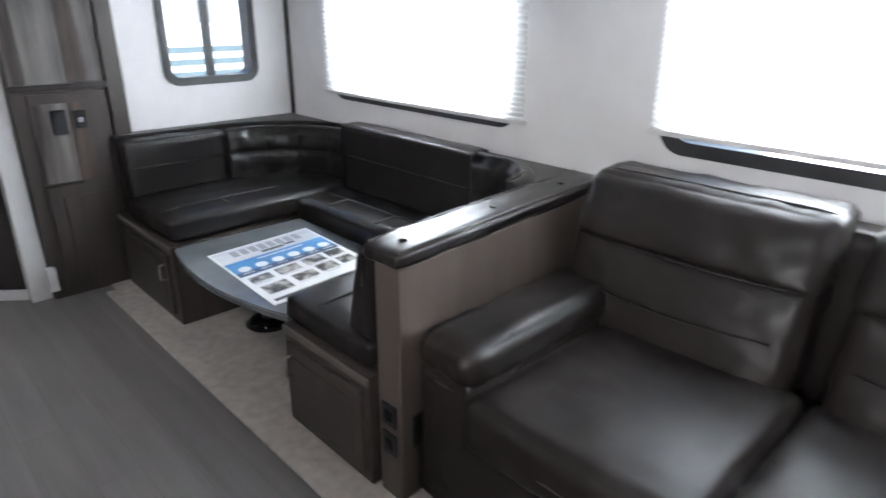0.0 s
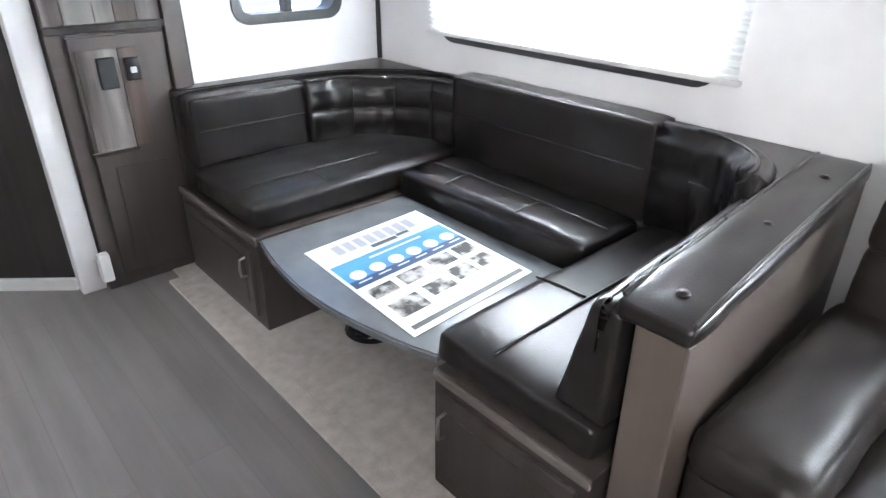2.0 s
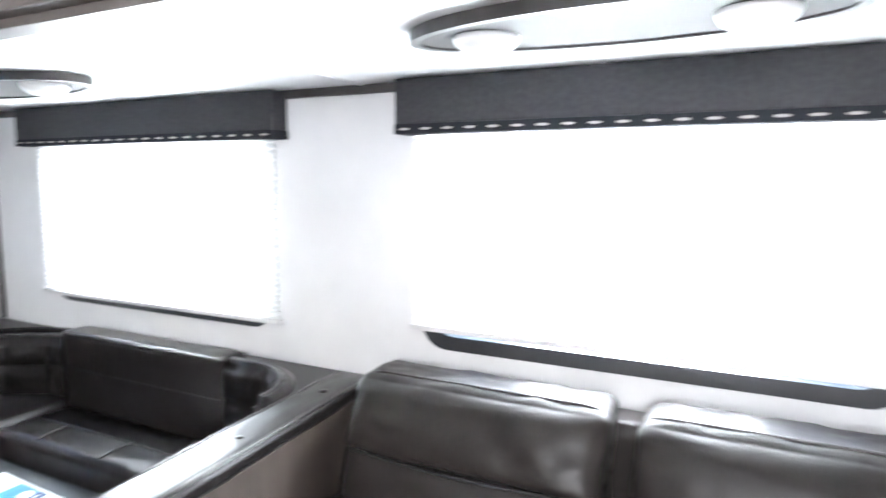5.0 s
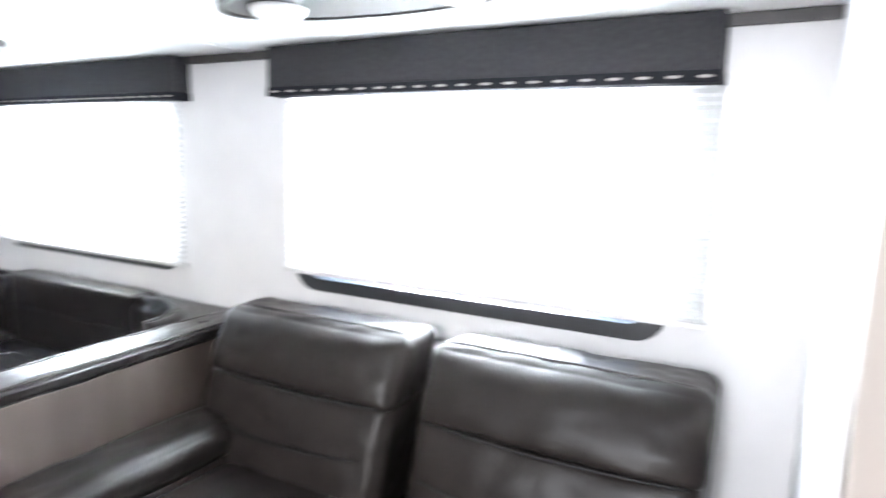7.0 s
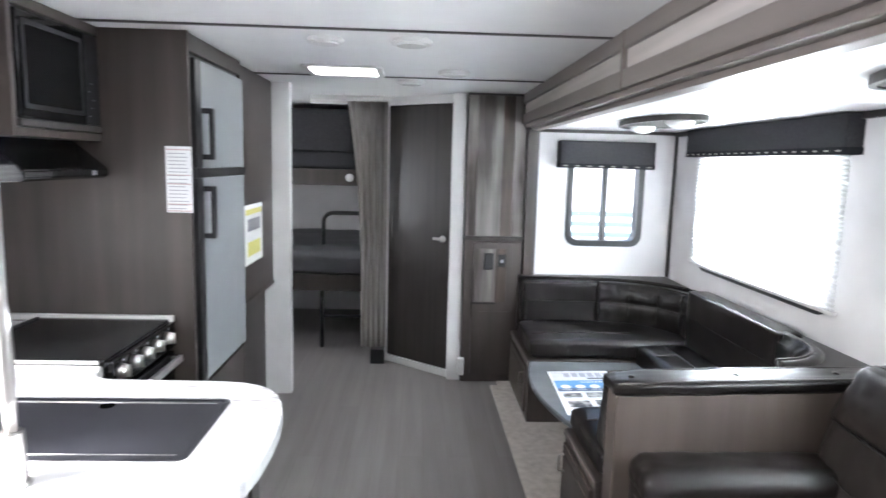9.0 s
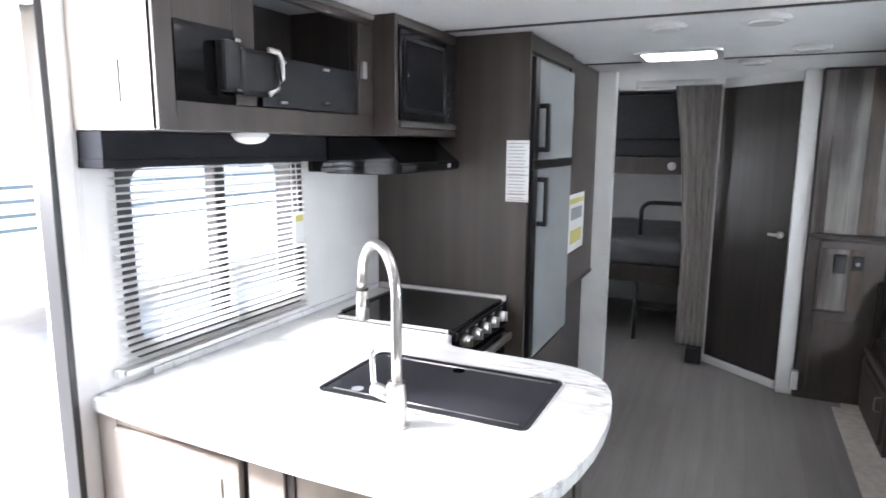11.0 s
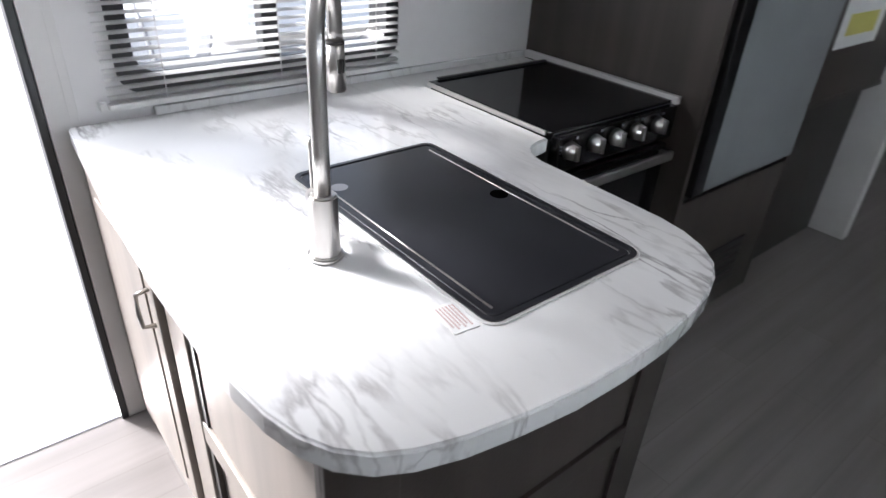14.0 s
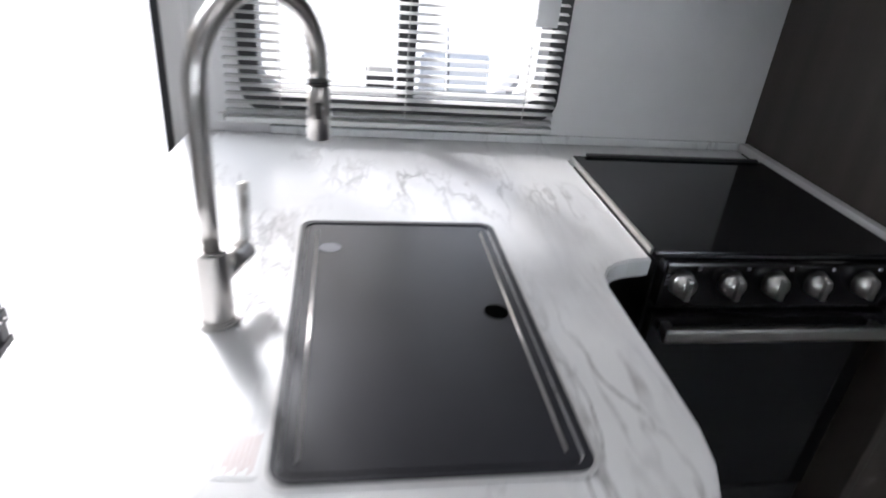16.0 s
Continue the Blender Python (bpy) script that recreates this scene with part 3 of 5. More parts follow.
def seat(name, dims, seams, label, seed):
    """A leather seat cushion with flat seams, given as pairs of points on its top."""
    x0, y0, x1, y1, z0, z1 = dims
    t = thing(name, ((x0 + x1) / 2, (y0 + y1) / 2, z0), label, "seat cushion", "dinette cushions")
    c = part("cushion", cushion(x0, y0, z0, x1, y1, z1, 0.028, (0.004, 0.004, 0.012), 0.004, 16, seed), LEATHER, t, smooth=True)
    for a, e in seams:
        pts = [Vector(a).lerp(Vector(e), k / 8) for k in range(9)]
        u = lambda p: ((2 * (p.x - x0) / (x1 - x0) - 1), (2 * (p.y - y0) / (y1 - y0) - 1))
        line = [(p.x, p.y, z1 + 0.0045 + 0.0125 * (1 - abs(u(p)[0]) ** 3) * (1 - abs(u(p)[1]) ** 3)) for p in pts]
        part("seam", tube(line, 0.004, 6), PIPING, c, smooth=True)
    return t


seat("seat_cushion", (1.335, 3.10, 2.42, 3.64, 0.40, 0.512), [((1.36, 3.26, 0), (2.0, 3.26, 0)), ((1.66, 3.115, 0), (1.66, 3.26, 0))], "dark brown leather bench cushion on the dinette", 1.0)
seat("seat_cushion", (1.98, 2.14, 2.30, 3.095, 0.362, 0.505), [((2.13, 2.16, 0), (2.13, 3.03, 0)), ((2.0, 2.82, 0), (2.13, 2.82, 0)), ((2.0, 2.45, 0), (2.13, 2.45, 0))], "dark brown leather bench cushion under the window", 2.0)
seat("seat_cushion", (1.335, 1.62, 2.42, 2.115, 0.40, 0.50), [((1.36, 1.93, 0), (2.3, 1.93, 0)), ((1.72, 1.94, 0), (1.72, 2.11, 0))], "dark brown leather bench cushion beside the half wall", 3.0)


def arc_back(name, cx, cy, a0, a1, r, thick, z0, z1, label, seed, lead=0.0, ribs=()):
    """A curved back cushion round a corner of the dinette."""
    t = thing(name, (cx + r * math.cos(radians((a0 + a1) / 2)), cy + r * math.sin(radians((a0 + a1) / 2)), z0), label, "back cushion", "dinette cushions")
    b = bmesh.new()
    n, m = 44, 18
    prof = []
    for k in range(m + 1):
        s = k / m
        prof.append((r - 0.012 * math.sin(math.pi * s) - (0.02 if abs(s - 0.55) > 0.02 else 0.012) + (0.02 if s > 0.92 else 0), z0 + (z1 - z0) * s))
    prof += [(r + thick * 0.5, z1 + 0.004), (r + thick, z1 - 0.01), (r + thick, z0)]
    rows = []
    stops = ([(a0, lead)] if lead else []) + [(a0 + (a1 - a0) * i / n, 0.0) for i in range(n + 1)]
    for deg, off in stops:
        a = radians(deg)
        row = []
        for pr, pz in prof:
            w = noise.noise(Vector((a * 6 + seed, pz * 12, seed))) * 0.013 + noise.noise(Vector((a * 15, pz * 20 + seed, 2.0))) * 0.006 if pr < r else 0
            if ribs and pr < r:
                f = (deg - a0) / (a1 - a0)
                h_ = (pz - z0) / (z1 - z0)
                for q in ribs:
                    w += 0.009 * math.exp(-((f - q) / 0.035) ** 2) * (1.0 - 0.5 * abs(h_ - 0.5))
                w += 0.006 * math.exp(-((h_ - 0.55) / 0.07) ** 2)
            row.append(b.verts.new((cx + (pr + w) * math.cos(a), cy + (pr + w) * math.sin(a) + off, pz)))
        rows.append(row)
    for p, q in zip(rows, rows[1:]):
        for k in range(len(prof) - 1):
            b.faces.new((p[k], q[k], q[k + 1], p[k + 1]))
    b.faces.new(rows[0])
    b.faces.new(rows[-1][::-1])
    bmesh.ops.recalc_face_normals(b, faces=b.faces[:])
    c = part("cushion", b, LEATHER, t, smooth=True)
    mid = [(cx + (r - 0.022) * math.cos(radians(a0 + (a1 - a0) * i / n)), cy + (r - 0.022) * math.sin(radians(a0 + (a1 - a0) * i / n)), z0 + (z1 - z0) * 0.55) for i in range(1, n)]
    part("seam", tube(mid, 0.0025, 6), SEAM, c, smooth=True)
    top = [(cx + (r + 0.002) * math.cos(radians(a0 + (a1 - a0) * i / n)), cy + (r + 0.002) * math.sin(radians(a0 + (a1 - a0) * i / n)), z1 + 0.004) for i in range(0, n + 1)]
    part("piping", tube(top, 0.0055, 8), PIPING, c, smooth=True)
    for q in ribs:
        a = radians(a0 + (a1 - a0) * q)
        part("rib_seam", tube([(cx + (r - 0.03 + d) * math.cos(a), cy + (r - 0.03 + d) * math.sin(a), z0 + (z1 - z0) * h) for h, d in ((0.05, 0.008), (0.3, 0.0), (0.55, 0.008), (0.8, 0.0), (0.97, 0.02))], 0.003, 6), SEAM, c, smooth=True)
    return t


def straight_back(name, x0, y0, x1, y1, z0, z1, label, seed, along):
    t = thing(name, ((x0 + x1) / 2, (y0 + y1) / 2, z0), label, "back cushion", "dinette cushions")
    c = part("cushion", cushion(x0, y0, z0, x1, y1, z1, 0.012, (0.006, 0.006, 0.003), 0.003, 16, seed), LEATHER, t, smooth=True)
    z = z0 + (z1 - z0) * 0.55
    if along == "x":
        part("seam", tube([(x0 + 0.02, y0 - 0.005, z), ((x0 + x1) / 2, y0 - 0.0085, z), (x1 - 0.02, y0 - 0.005, z)], 0.0025, 6), PIPING, c, smooth=True)
        part("piping", tube([(x0 + 0.015, y0 + 0.004, z1 - 0.008), (x1 - 0.015, y0 + 0.004, z1 - 0.008)], 0.005, 8), PIPING, c, smooth=True)
    else:
        part("seam", tube([(x0 - 0.005, y0 + 0.02, z), (x0 - 0.0085, (y0 + y1) / 2, z), (x0 - 0.005, y1 - 0.02, z)], 0.0025, 6), SEAM, c, smooth=True)
        part("piping", tube([(x0 + 0.004, y0 + 0.015, z1 - 0.008), (x0 + 0.004, y1 - 0.015, z1 - 0.008)], 0.005, 8), PIPING, c, smooth=True)
    return t


ZB0, ZB1 = 0.495, 0.785
straight_back("back_cushion", 1.365, 3.62, 1.885, 3.76, ZB0, ZB1, "dark leather back cushion along the end wall", 11.0, "x")
arc_back("back_cushion", 1.87, 3.12, 88, 2, 0.50, 0.10, ZB0, ZB1, "creased dark leather corner back cushion", 4.0, 0.0, (0.28, 0.55, 0.8))
straight_back("back_cushion", 2.285, 2.13, 2.41, 3.10, ZB0, ZB1 + 0.062, "long dark leather back cushion under the window", 12.0, "y")
arc_back("back_cushion", 2.035, 2.0, 0, -88, 0.275, 0.05, ZB0, ZB1 + 0.06, "dark leather curved back cushion by the half wall", 6.0, 0.125)


def wedge(w, p, h):
    w.y += -0.035 * (p.z / h.z) * (1 if p.y > 0 else 0) + 0.078 * (w.x - 1.32) - 0.022


t = thing("back_cushion", (1.7, 1.65, 0.5), "dark leather back cushion leaning on the half wall", "back cushion", "dinette cushions")
part("cushion", cushion(1.345, 1.628, 0.50, 2.06, 1.735, 0.782, 0.018, (0.002, 0.006, 0.003), 0.004, 16, 21.0, wedge), LEATHER, t, smooth=True)

# padded ledge behind the backs
led = thing("dinette_ledge", (2.35, 3.4, 0.78), "dark vinyl-covered ledge behind the dinette backs", "ledge")
arc = lambda cx, cy, r, a0, a1, n=14: [(cx + r * math.cos(radians(a0 + (a1 - a0) * k / n)), cy + r * math.sin(radians(a0 + (a1 - a0) * k / n))) for k in range(n + 1)]
part("north_ledge", prism([(1.345, 3.828), (1.345, 3.745)] + arc(1.87, 3.12, 0.60, 90, 0) + [(2.43, 3.1), (2.43, 3.828)], 0.775, 0.803, 0.006), LEATHER, led)
part("south_ledge", prism([(2.445, 2.2), (2.445, 1.60), (2.0, 1.60), (2.0, 1.685)] + arc(2.035, 2.0, 0.315, -88, 0) + [(2.35, 2.2)], 0.79, 0.824, 0.006), LEATHER, led)
part("east_ledge", box(2.405, 2.2, 0.78, 2.449, 3.1, 0.82, 0.006), LEATHER, led)
part("riser", box(1.345, 3.762, 0.362, 2.42, 3.826, 0.775, 0.003), WOOD_DARK, led)

# half wall between dinette and sofa
def askew(bm):
    """Turns a part of the half wall slightly, as the wall runs a little out of square."""
    bm.transform(Matrix(((1, 0, 0, 0), (0.078, 1, 0, -0.078 * 1.32 - 0.024), (0, 0, 1, 0), (0, 0, 0, 1))))
    return bm


hw = thing("half_wall", (1.9, 1.55, 0), "grey-brown wood half wall with a padded leather cap", "half wall")
part("panel", askew(box(1.33, 1.497, 0.006, 2.448, 1.60, 0.785, 0.008, 3)), WOOD_LIT, hw)
cap = part("cap", askew(cushion(1.318, 1.487, 0.782, 2.44, 1.64, 0.832, 0.018, (0.002, 0.002, 0.006), 0.004, 18, 31.0)), LEATHER, hw, "dark leather padded cap", True)
for y in (1.497, 1.63):
    part("piping", askew(tube([(1.335, y, 0.829), (1.6, y, 0.834), (1.9, y, 0.834), (2.2, y, 0.833), (2.42, y, 0.829)], 0.0055, 8)), PIPING, cap, smooth=True)
for x in (1.40, 1.80, 2.2):
    part("button", askew(cyl(x, 1.553, 0.838, 0.013, 0.008, bev=0.003)), LEATHER, cap, smooth=True)
for z in (0.17, 0.27):
    o = part("outlet", askew(box(1.322, 1.515, z, 1.331, 1.58, z + 0.075, 0.004)), BLACK, hw, "black outlet plate")
    part("socket", askew(box(1.319, 1.532, z + 0.02, 1.324, 1.563, z + 0.055, 0.003)), GLOSS_BLACK, o)
o = part("switch_plate", askew(box(1.375, 1.488, 0.19, 1.445, 1.498, 0.30, 0.004)), BLACK, hw, "black switch plate")
part("switch", askew(box(1.395, 1.47, 0.235, 1.425, 1.49, 0.275, 0.005)), BLACK, o)

# table with two pedestals
tb = thing("dinette_table", (1.65, 2.59, 0.006), "low slate-grey laminate table with a bowed end", "table")
edge = [(1.975, 2.13), (1.975, 3.05), (1.318, 3.05)] + [(1.318 + 0.029 * q - 0.075 * math.sin(math.pi * q) ** 0.95, 3.05 - 0.93 * q) for q in [k / 14 for k in range(1, 14)]] + [(1.350, 2.122), (1.37, 2.122)]
part("tabletop", prism(edge, 0.372, 0.402, 0.006), TABLE, tb)
for x, y in ((1.76, 2.27), (1.63, 2.82)):
    lg = part("leg", cyl(x, y, 0.19, 0.032, 0.366, bev=0.002), BLACK, tb, "black steel pedestal", True)
    part("foot", cyl(x, y, 0.022, 0.115, 0.032, r2=0.075, bev=0.006), GLOSS_BLACK, lg, smooth=True)


# ---- flyer ----
def lay(points, z, bm):
    """A flat patch of the flyer: (a, c) runs 0 to 1 across and down the sheet."""
    A, B, C = Vector((1.905, 2.884)), Vector((1.385, 2.85)), Vector((1.875, 2.255))
    vs = []
    for a, c in points:
        p = B + (A - B) * a + (C - A) * c
        vs.append(bm.verts.new((p.x, p.y, z)))
    bm.faces.new(vs)


def sheet(name, rects, z, material, parent=None, label=""):
    b = bmesh.new()
    for a0, c0, a1, c1 in rects:
        lay([(a0, c0), (a0, c1), (a1, c1), (a1, c0)], z, b)
    bmesh.ops.recalc_face_normals(b, faces=b.faces[:])
    return part(name, b, material, parent, label)


fl = thing("flyer", (1.63, 2.56, 0.403), "white printed flyer with a blue band lying on the table", "flyer")
b = bmesh.new()
lay([(0, 0), (0, 1), (1, 1), (1, 0)], 0.4035, b)
r = bmesh.ops.extrude_face_region(b, geom=b.faces[:])
bmesh.ops.translate(b, vec=(0, 0, 0.0015), verts=[v for v in r["geom"] if isinstance(v, bmesh.types.BMVert)])
bmesh.ops.recalc_face_normals(b, faces=b.faces[:])
part("sheet", b, PAPER, fl)
sheet("sky_photo", [(0.02, 0.02, 0.98, 0.24)], 0.4056, PAPER_SKY, fl, "pale cloudy photo")
for k in range(8):
    sheet("title_shape", [(0.16 + k * 0.088, 0.055, 0.225 + k * 0.088, 0.165)], 0.4062, GREY_INK, fl)
sheet("subtitle", [(0.40, 0.18, 0.62, 0.215), (0.63, 0.17, 0.74, 0.20)], 0.4062, INK, fl)
sheet("blue_band", [(0.02, 0.245, 0.98, 0.50)], 0.4056, PAPER_BLUE, fl, "blue print band")
sheet("navy_band", [(0.02, 0.44, 0.98, 0.51)], 0.4060, PAPER_NAVY, fl)
for k in range(6):
    b = bmesh.new()
    a = 0.12 + 0.155 * k
    lay([(a + 0.055 * math.cos(s), 0.40 + 0.045 * math.sin(s)) for s in [2 * math.pi * q / 16 for q in range(16)]], 0.4064, b)
    part("icon_disc", b, PAPER, fl)
for q in [(0.07 + 0.155 * k, 0.465, 0.17 + 0.155 * k, 0.475) for k in range(6)] + [(0.3, 0.285, 0.75, 0.30)]:
    sheet("caption_bar", [q], 0.4064, PAPER, fl)
for q in [(0.05, 0.55, 0.24, 0.65), (0.29, 0.54, 0.50, 0.65), (0.55, 0.53, 0.75, 0.64), (0.79, 0.52, 0.95, 0.63),
                       (0.06, 0.72, 0.28, 0.86), (0.34, 0.71, 0.54, 0.82), (0.58, 0.68, 0.76, 0.80), (0.80, 0.67, 0.95, 0.79)]:
    sheet("photo_print", [q], 0.4058, PAPER_GREY, fl)
for q in [(0.05, 0.665, 0.2, 0.672), (0.3, 0.662, 0.46, 0.669), (0.56, 0.65, 0.7, 0.657), (0.34, 0.835, 0.5, 0.842), (0.6, 0.82, 0.74, 0.827)]:
    sheet("text_bar", [q], 0.4058, GREY_INK, fl)
sheet("footer_bar", [(0.04, 0.93, 0.97, 0.965)], 0.4058, INK, fl, "dark footer bar")


# ---- sofa ----
sf = thing("sofa", (1.85, 0.68, 0.006), "taupe leather two-seat sofa with one rolled arm", "sofa")
part("base", cushion(1.385, -0.12, 0.03, 2.40, 1.47, 0.33, 0.025, (0.006, 0.0, 0), 0.003, 12, 41.0), LEATHER2, sf, smooth=True)
part("back_frame", cushion(2.29, -0.13, 0.30, 2.42, 1.44, 0.87, 0.02, (0, 0, 0), 0.002, 8, 44.0), LEATHER2, sf, smooth=True)
for x in (1.45, 2.3):
    for y in (-0.05, 1.40):
        part("leg", cyl(x, y, 0.022, 0.025, 0.04), BLACK, sf)


def back_shape(w, p, h):
    """Leans a back cushion and lets its front sag a little towards the bottom."""
    w.x += 0.05 * (p.z / h.z)
    if p.x < 0:
        w.x -= 0.012 * math.sin(math.pi * (0.5 + 0.5 * p.z / h.z)) * (1 - (p.y / h.y) ** 4)


for k, (y0, y1) in enumerate(((0.645, 1.275), (0.0, 0.635))):
    s = part("seat", cushion(1.365, y0, 0.31, 2.06, y1, 0.475, 0.04, (0.012, 0.004, 0.018), 0.005, 26, 50.0 + k), LEATHER2, sf, "plump leather seat", True)
    part("seam", tube([(1.362, y0 + 0.05, 0.385), (1.353, (y0 + y1) / 2, 0.385), (1.362, y1 - 0.05, 0.385)], 0.003, 6), PIPING, s, smooth=True)
for k, (y0, y1) in enumerate(((0.690, 1.445), (-0.14, 0.615))):
    lo = part("backrest", cushion(2.035, y0 + 0.006, 0.42, 2.28, y1 - 0.006, 0.75, 0.036, (0.020, 0.004, 0.0), 0.006, 30, 60.0 + k, back_shape), LEATHER2, sf, "padded lower back", True)
    fold = [(2.006 - 0.026 * math.sin(math.pi * q / 12) + 0.001 * math.sin(q * 2.1), y0 + 0.06 + (y1 - y0 - 0.12) * q / 12, 0.60 - 0.012 * math.sin(math.pi * q / 12)) for q in range(13)]
    part("seam", tube(fold, 0.0028, 6), SEAM, lo, smooth=True)
    hd = part("headrest", cushion(2.115, y0, 0.722, 2.32, y1, 0.93, 0.036, (0.024, 0.004, 0.003), 0.006, 30, 70.0 + k, back_shape), LEATHER2, sf, "squared head cushion", True)
    part("piping", tube([(2.208, y0 + 0.03, 0.927), (2.206, y0 + 0.07, 0.933), (2.206, (y0 + y1) / 2, 0.9345), (2.206, y1 - 0.07, 0.933), (2.208, y1 - 0.03, 0.927)], 0.0042, 8), PIPING, hd, smooth=True)
    part("underfold", tube([(2.075 - 0.03 * math.sin(math.pi * q / 12), y0 + 0.03 + (y1 - y0 - 0.06) * q / 12, 0.735) for q in range(13)], 0.004, 6), SEAM, hd, smooth=True)
ar = part("arm", cushion(1.385, 1.25, 0.06, 2.10, 1.466, 0.51, 0.035, (0.004, 0.004, 0), 0.004, 16, 81.0), LEATHER2, sf, "padded arm", True)
part("arm_roll", cushion(1.378, 1.244, 0.475, 2.10, 1.468, 0.600, 0.055, (0.006, 0.004, 0.008), 0.005, 20, 82.0), LEATHER2, ar, "rolled arm top", True)
part("seam", tube([(1.388, 1.27, 0.47), (1.383, 1.35, 0.465), (1.388, 1.44, 0.47)], 0.0035, 6), PIPING, ar, smooth=True)

# ---- tall pantry panel beside the bath door ----
pn = thing("pantry_cabinet", (1.16, 3.85, 0), "grey-brown wood pantry with rustic upper panel", "pantry")
part("body", box(0.955, 3.80, 0.0, 1.375, 3.925, HC, 0.004), WOOD, pn)
for xa, xb, m in ((0.962, 1.03, RUSTIC), (1.03, 1.135, RUSTIC_PALE), (1.135, 1.205, RUSTIC_PALE), (1.205, 1.285, RUSTIC_BROWN), (1.285, 1.372, RUSTIC)):
    part("board", box(xa + 0.0006, 3.793, 1.075, xb - 0.0006, 3.801, HC - 0.015, 0.001), m, pn, "weathered barn-wood board")
part("crown", box(0.955, 3.785, HC - 0.016, 1.376, 3.80, HC - 0.001, 0.003), TRIM_DARK, pn)
part("shelf_lip", box(0.95, 3.768, 1.045, 1.374, 3.80, 1.075, 0.005), WOOD_DARK, pn, "dark ledge")
dr = part("door", box(1.02, 3.784, 0.06, 1.365, 3.8, 1.03, 0.004), WOOD, pn)
part("niche_panel", box(1.035, 3.780, 0.60, 1.182, 3.785, 0.985, 0.002), RUSTIC, dr, "weathered grey inset board")
part("niche_panel", box(1.183, 3.780, 0.60, 1.26, 3.785, 0.985, 0.002), RUSTIC_BROWN, dr, "weathered brown inset board")
part("niche_ledge", box(1.01, 3.77, 0.585, 1.19, 3.785, 0.60, 0.002), WOOD_DARK, dr)
part("lower_panel", box(1.085, 3.780, 0.12, 1.30, 3.785, 0.53, 0.002), WOOD, dr)
o = part("control_panel", box(1.10, 3.765, 0.838, 1.165, 3.781, 0.955, 0.004), BLACK, dr, "black control plate")
o = part("switch_plate", box(1.198, 3.765, 0.86, 1.252, 3.781, 0.946, 0.004), BLACK, dr, "black switch plate")
part("switch", box(1.214, 3.758, 0.89, 1.236, 3.768, 0.912, 0.002), GREY_INK, o)
st = tagged(part("wall_sensor", box(0.93, 3.755, 0.06, 0.975, 3.799, 0.185, 0.008, 3), WHITE), "small white plastic detector low on the pantry", "detector")

# ---- bath door and frame ----
jm = thing("door_jamb", (0.9, 3.86, 0), "pale grey door jamb between bath door and pantry", "jamb", kind="structure")
part("post", box(0.855, 3.83, 0.0, 0.95, 3.925, HC, 0.006), WHITE, jm)
D0, D1 = Vector((0.40, 4.285, 0)), Vector((0.86, 3.905, 0))
du = (D1 - D0).normalized()
dn = Vector((-du.y, du.x, 0))
DM = Matrix(((du.x, dn.x, 0, D0.x), (du.y, dn.y, 0, D0.y), (0, 0, 1, 0), (0, 0, 0, 1)))
L = (D1 - D0).length


def turned(bm, m):
    bm.transform(m)
    return bm


dd = thing("door_1", (0.63, 4.1, 0), "closed dark espresso wood bath door set at an angle", "door", kind="structure")
part("slab", turned(box(0.0, -0.005, 0.055, L - 0.005, 0.03, 2.0, 0.003), DM), WOOD_DARK, dd)
part("threshold", turned(box(-0.01, -0.02, 0.0, L, 0.05, 0.052, 0.004), DM), WHITE, dd, "white threshold")
part("header", turned(box(-0.02, -0.015, 2.003, L, 0.05, HC, 0.003), DM), WHITE, dd)
hd = part("door_handle", turned(cyl(L - 0.06, -0.012, 1.03, 0.024, 0.014, "y"), DM), STEEL, dd, "nickel lever handle", True)
part("lever", turned(box(L - 0.13, -0.045, 1.02, L - 0.05, -0.03, 1.04, 0.005), DM), STEEL, hd)
solid("wall_bath", box(0.36, 4.29, 0.0, 0.43, 6.0, HC), WALL, "off-white bath wall beside the bunks", "wall", kind="structure")
solid("bunk_header", box(-0.20, 4.24, 2.0, 0.40, 4.30, HC, 0.004), WHITE, "white header over the bunk room opening", "header", kind="structure")

# ---- bunk room ----
bk = thing("bunk_bed", (-0.4, 5.4, 0), "two-tier bunk bed with dark mattresses", "bunk bed")
part("upper_board", box(XW + 0.003, 4.95, 1.36, 0.355, 5.99, 1.50, 0.005), WOOD, bk, "wood front board")
part("upper_mattress", cushion(XW + 0.01, 5.0, 1.50, 0.35, 5.98, 1.66, 0.04, (0, 0, 0.01)), FABRIC, bk, smooth=True)
part("upper_curtain", box(XW + 0.01, 4.97, 1.66, 0.35, 4.99, 2.02, 0.004), FABRIC, bk, "charcoal privacy cloth")
part("lower_frame", box(XW + 0.003, 4.55, 0.50, 0.355, 5.99, 0.64, 0.006), WOOD_DARK, bk)
part("lower_mattress", cushion(XW + 0.01, 4.53, 0.64, 0.35, 5.98, 0.86, 0.05, (0.0, 0.01, 0.02), 0.018), MATTRESS, bk, "grey wrapped mattress", True)
part("lamp", cyl(0.02, 4.943, 1.43, 0.035, 0.02, "y", bev=0.004), WHITE, bk, "round white reading lamp", True)
part("guard_rail", tube([(-0.17, 4.70, 0.80), (-0.17, 4.70, 1.06)] + [(-0.09 - 0.08 * math.cos(radians(a)), 4.70, 1.06 + 0.08 * math.sin(radians(a))) for a in (15, 30, 50, 70, 90)] + [(0.34, 4.70, 1.14)], 0.018, 12), BLACK, bk, "black tubular guard rail", True)
part("leg", tube([(-0.17, 4.62, 0.0), (-0.17, 4.62, 0.52)], 0.018, 10), BLACK, bk, smooth=True)
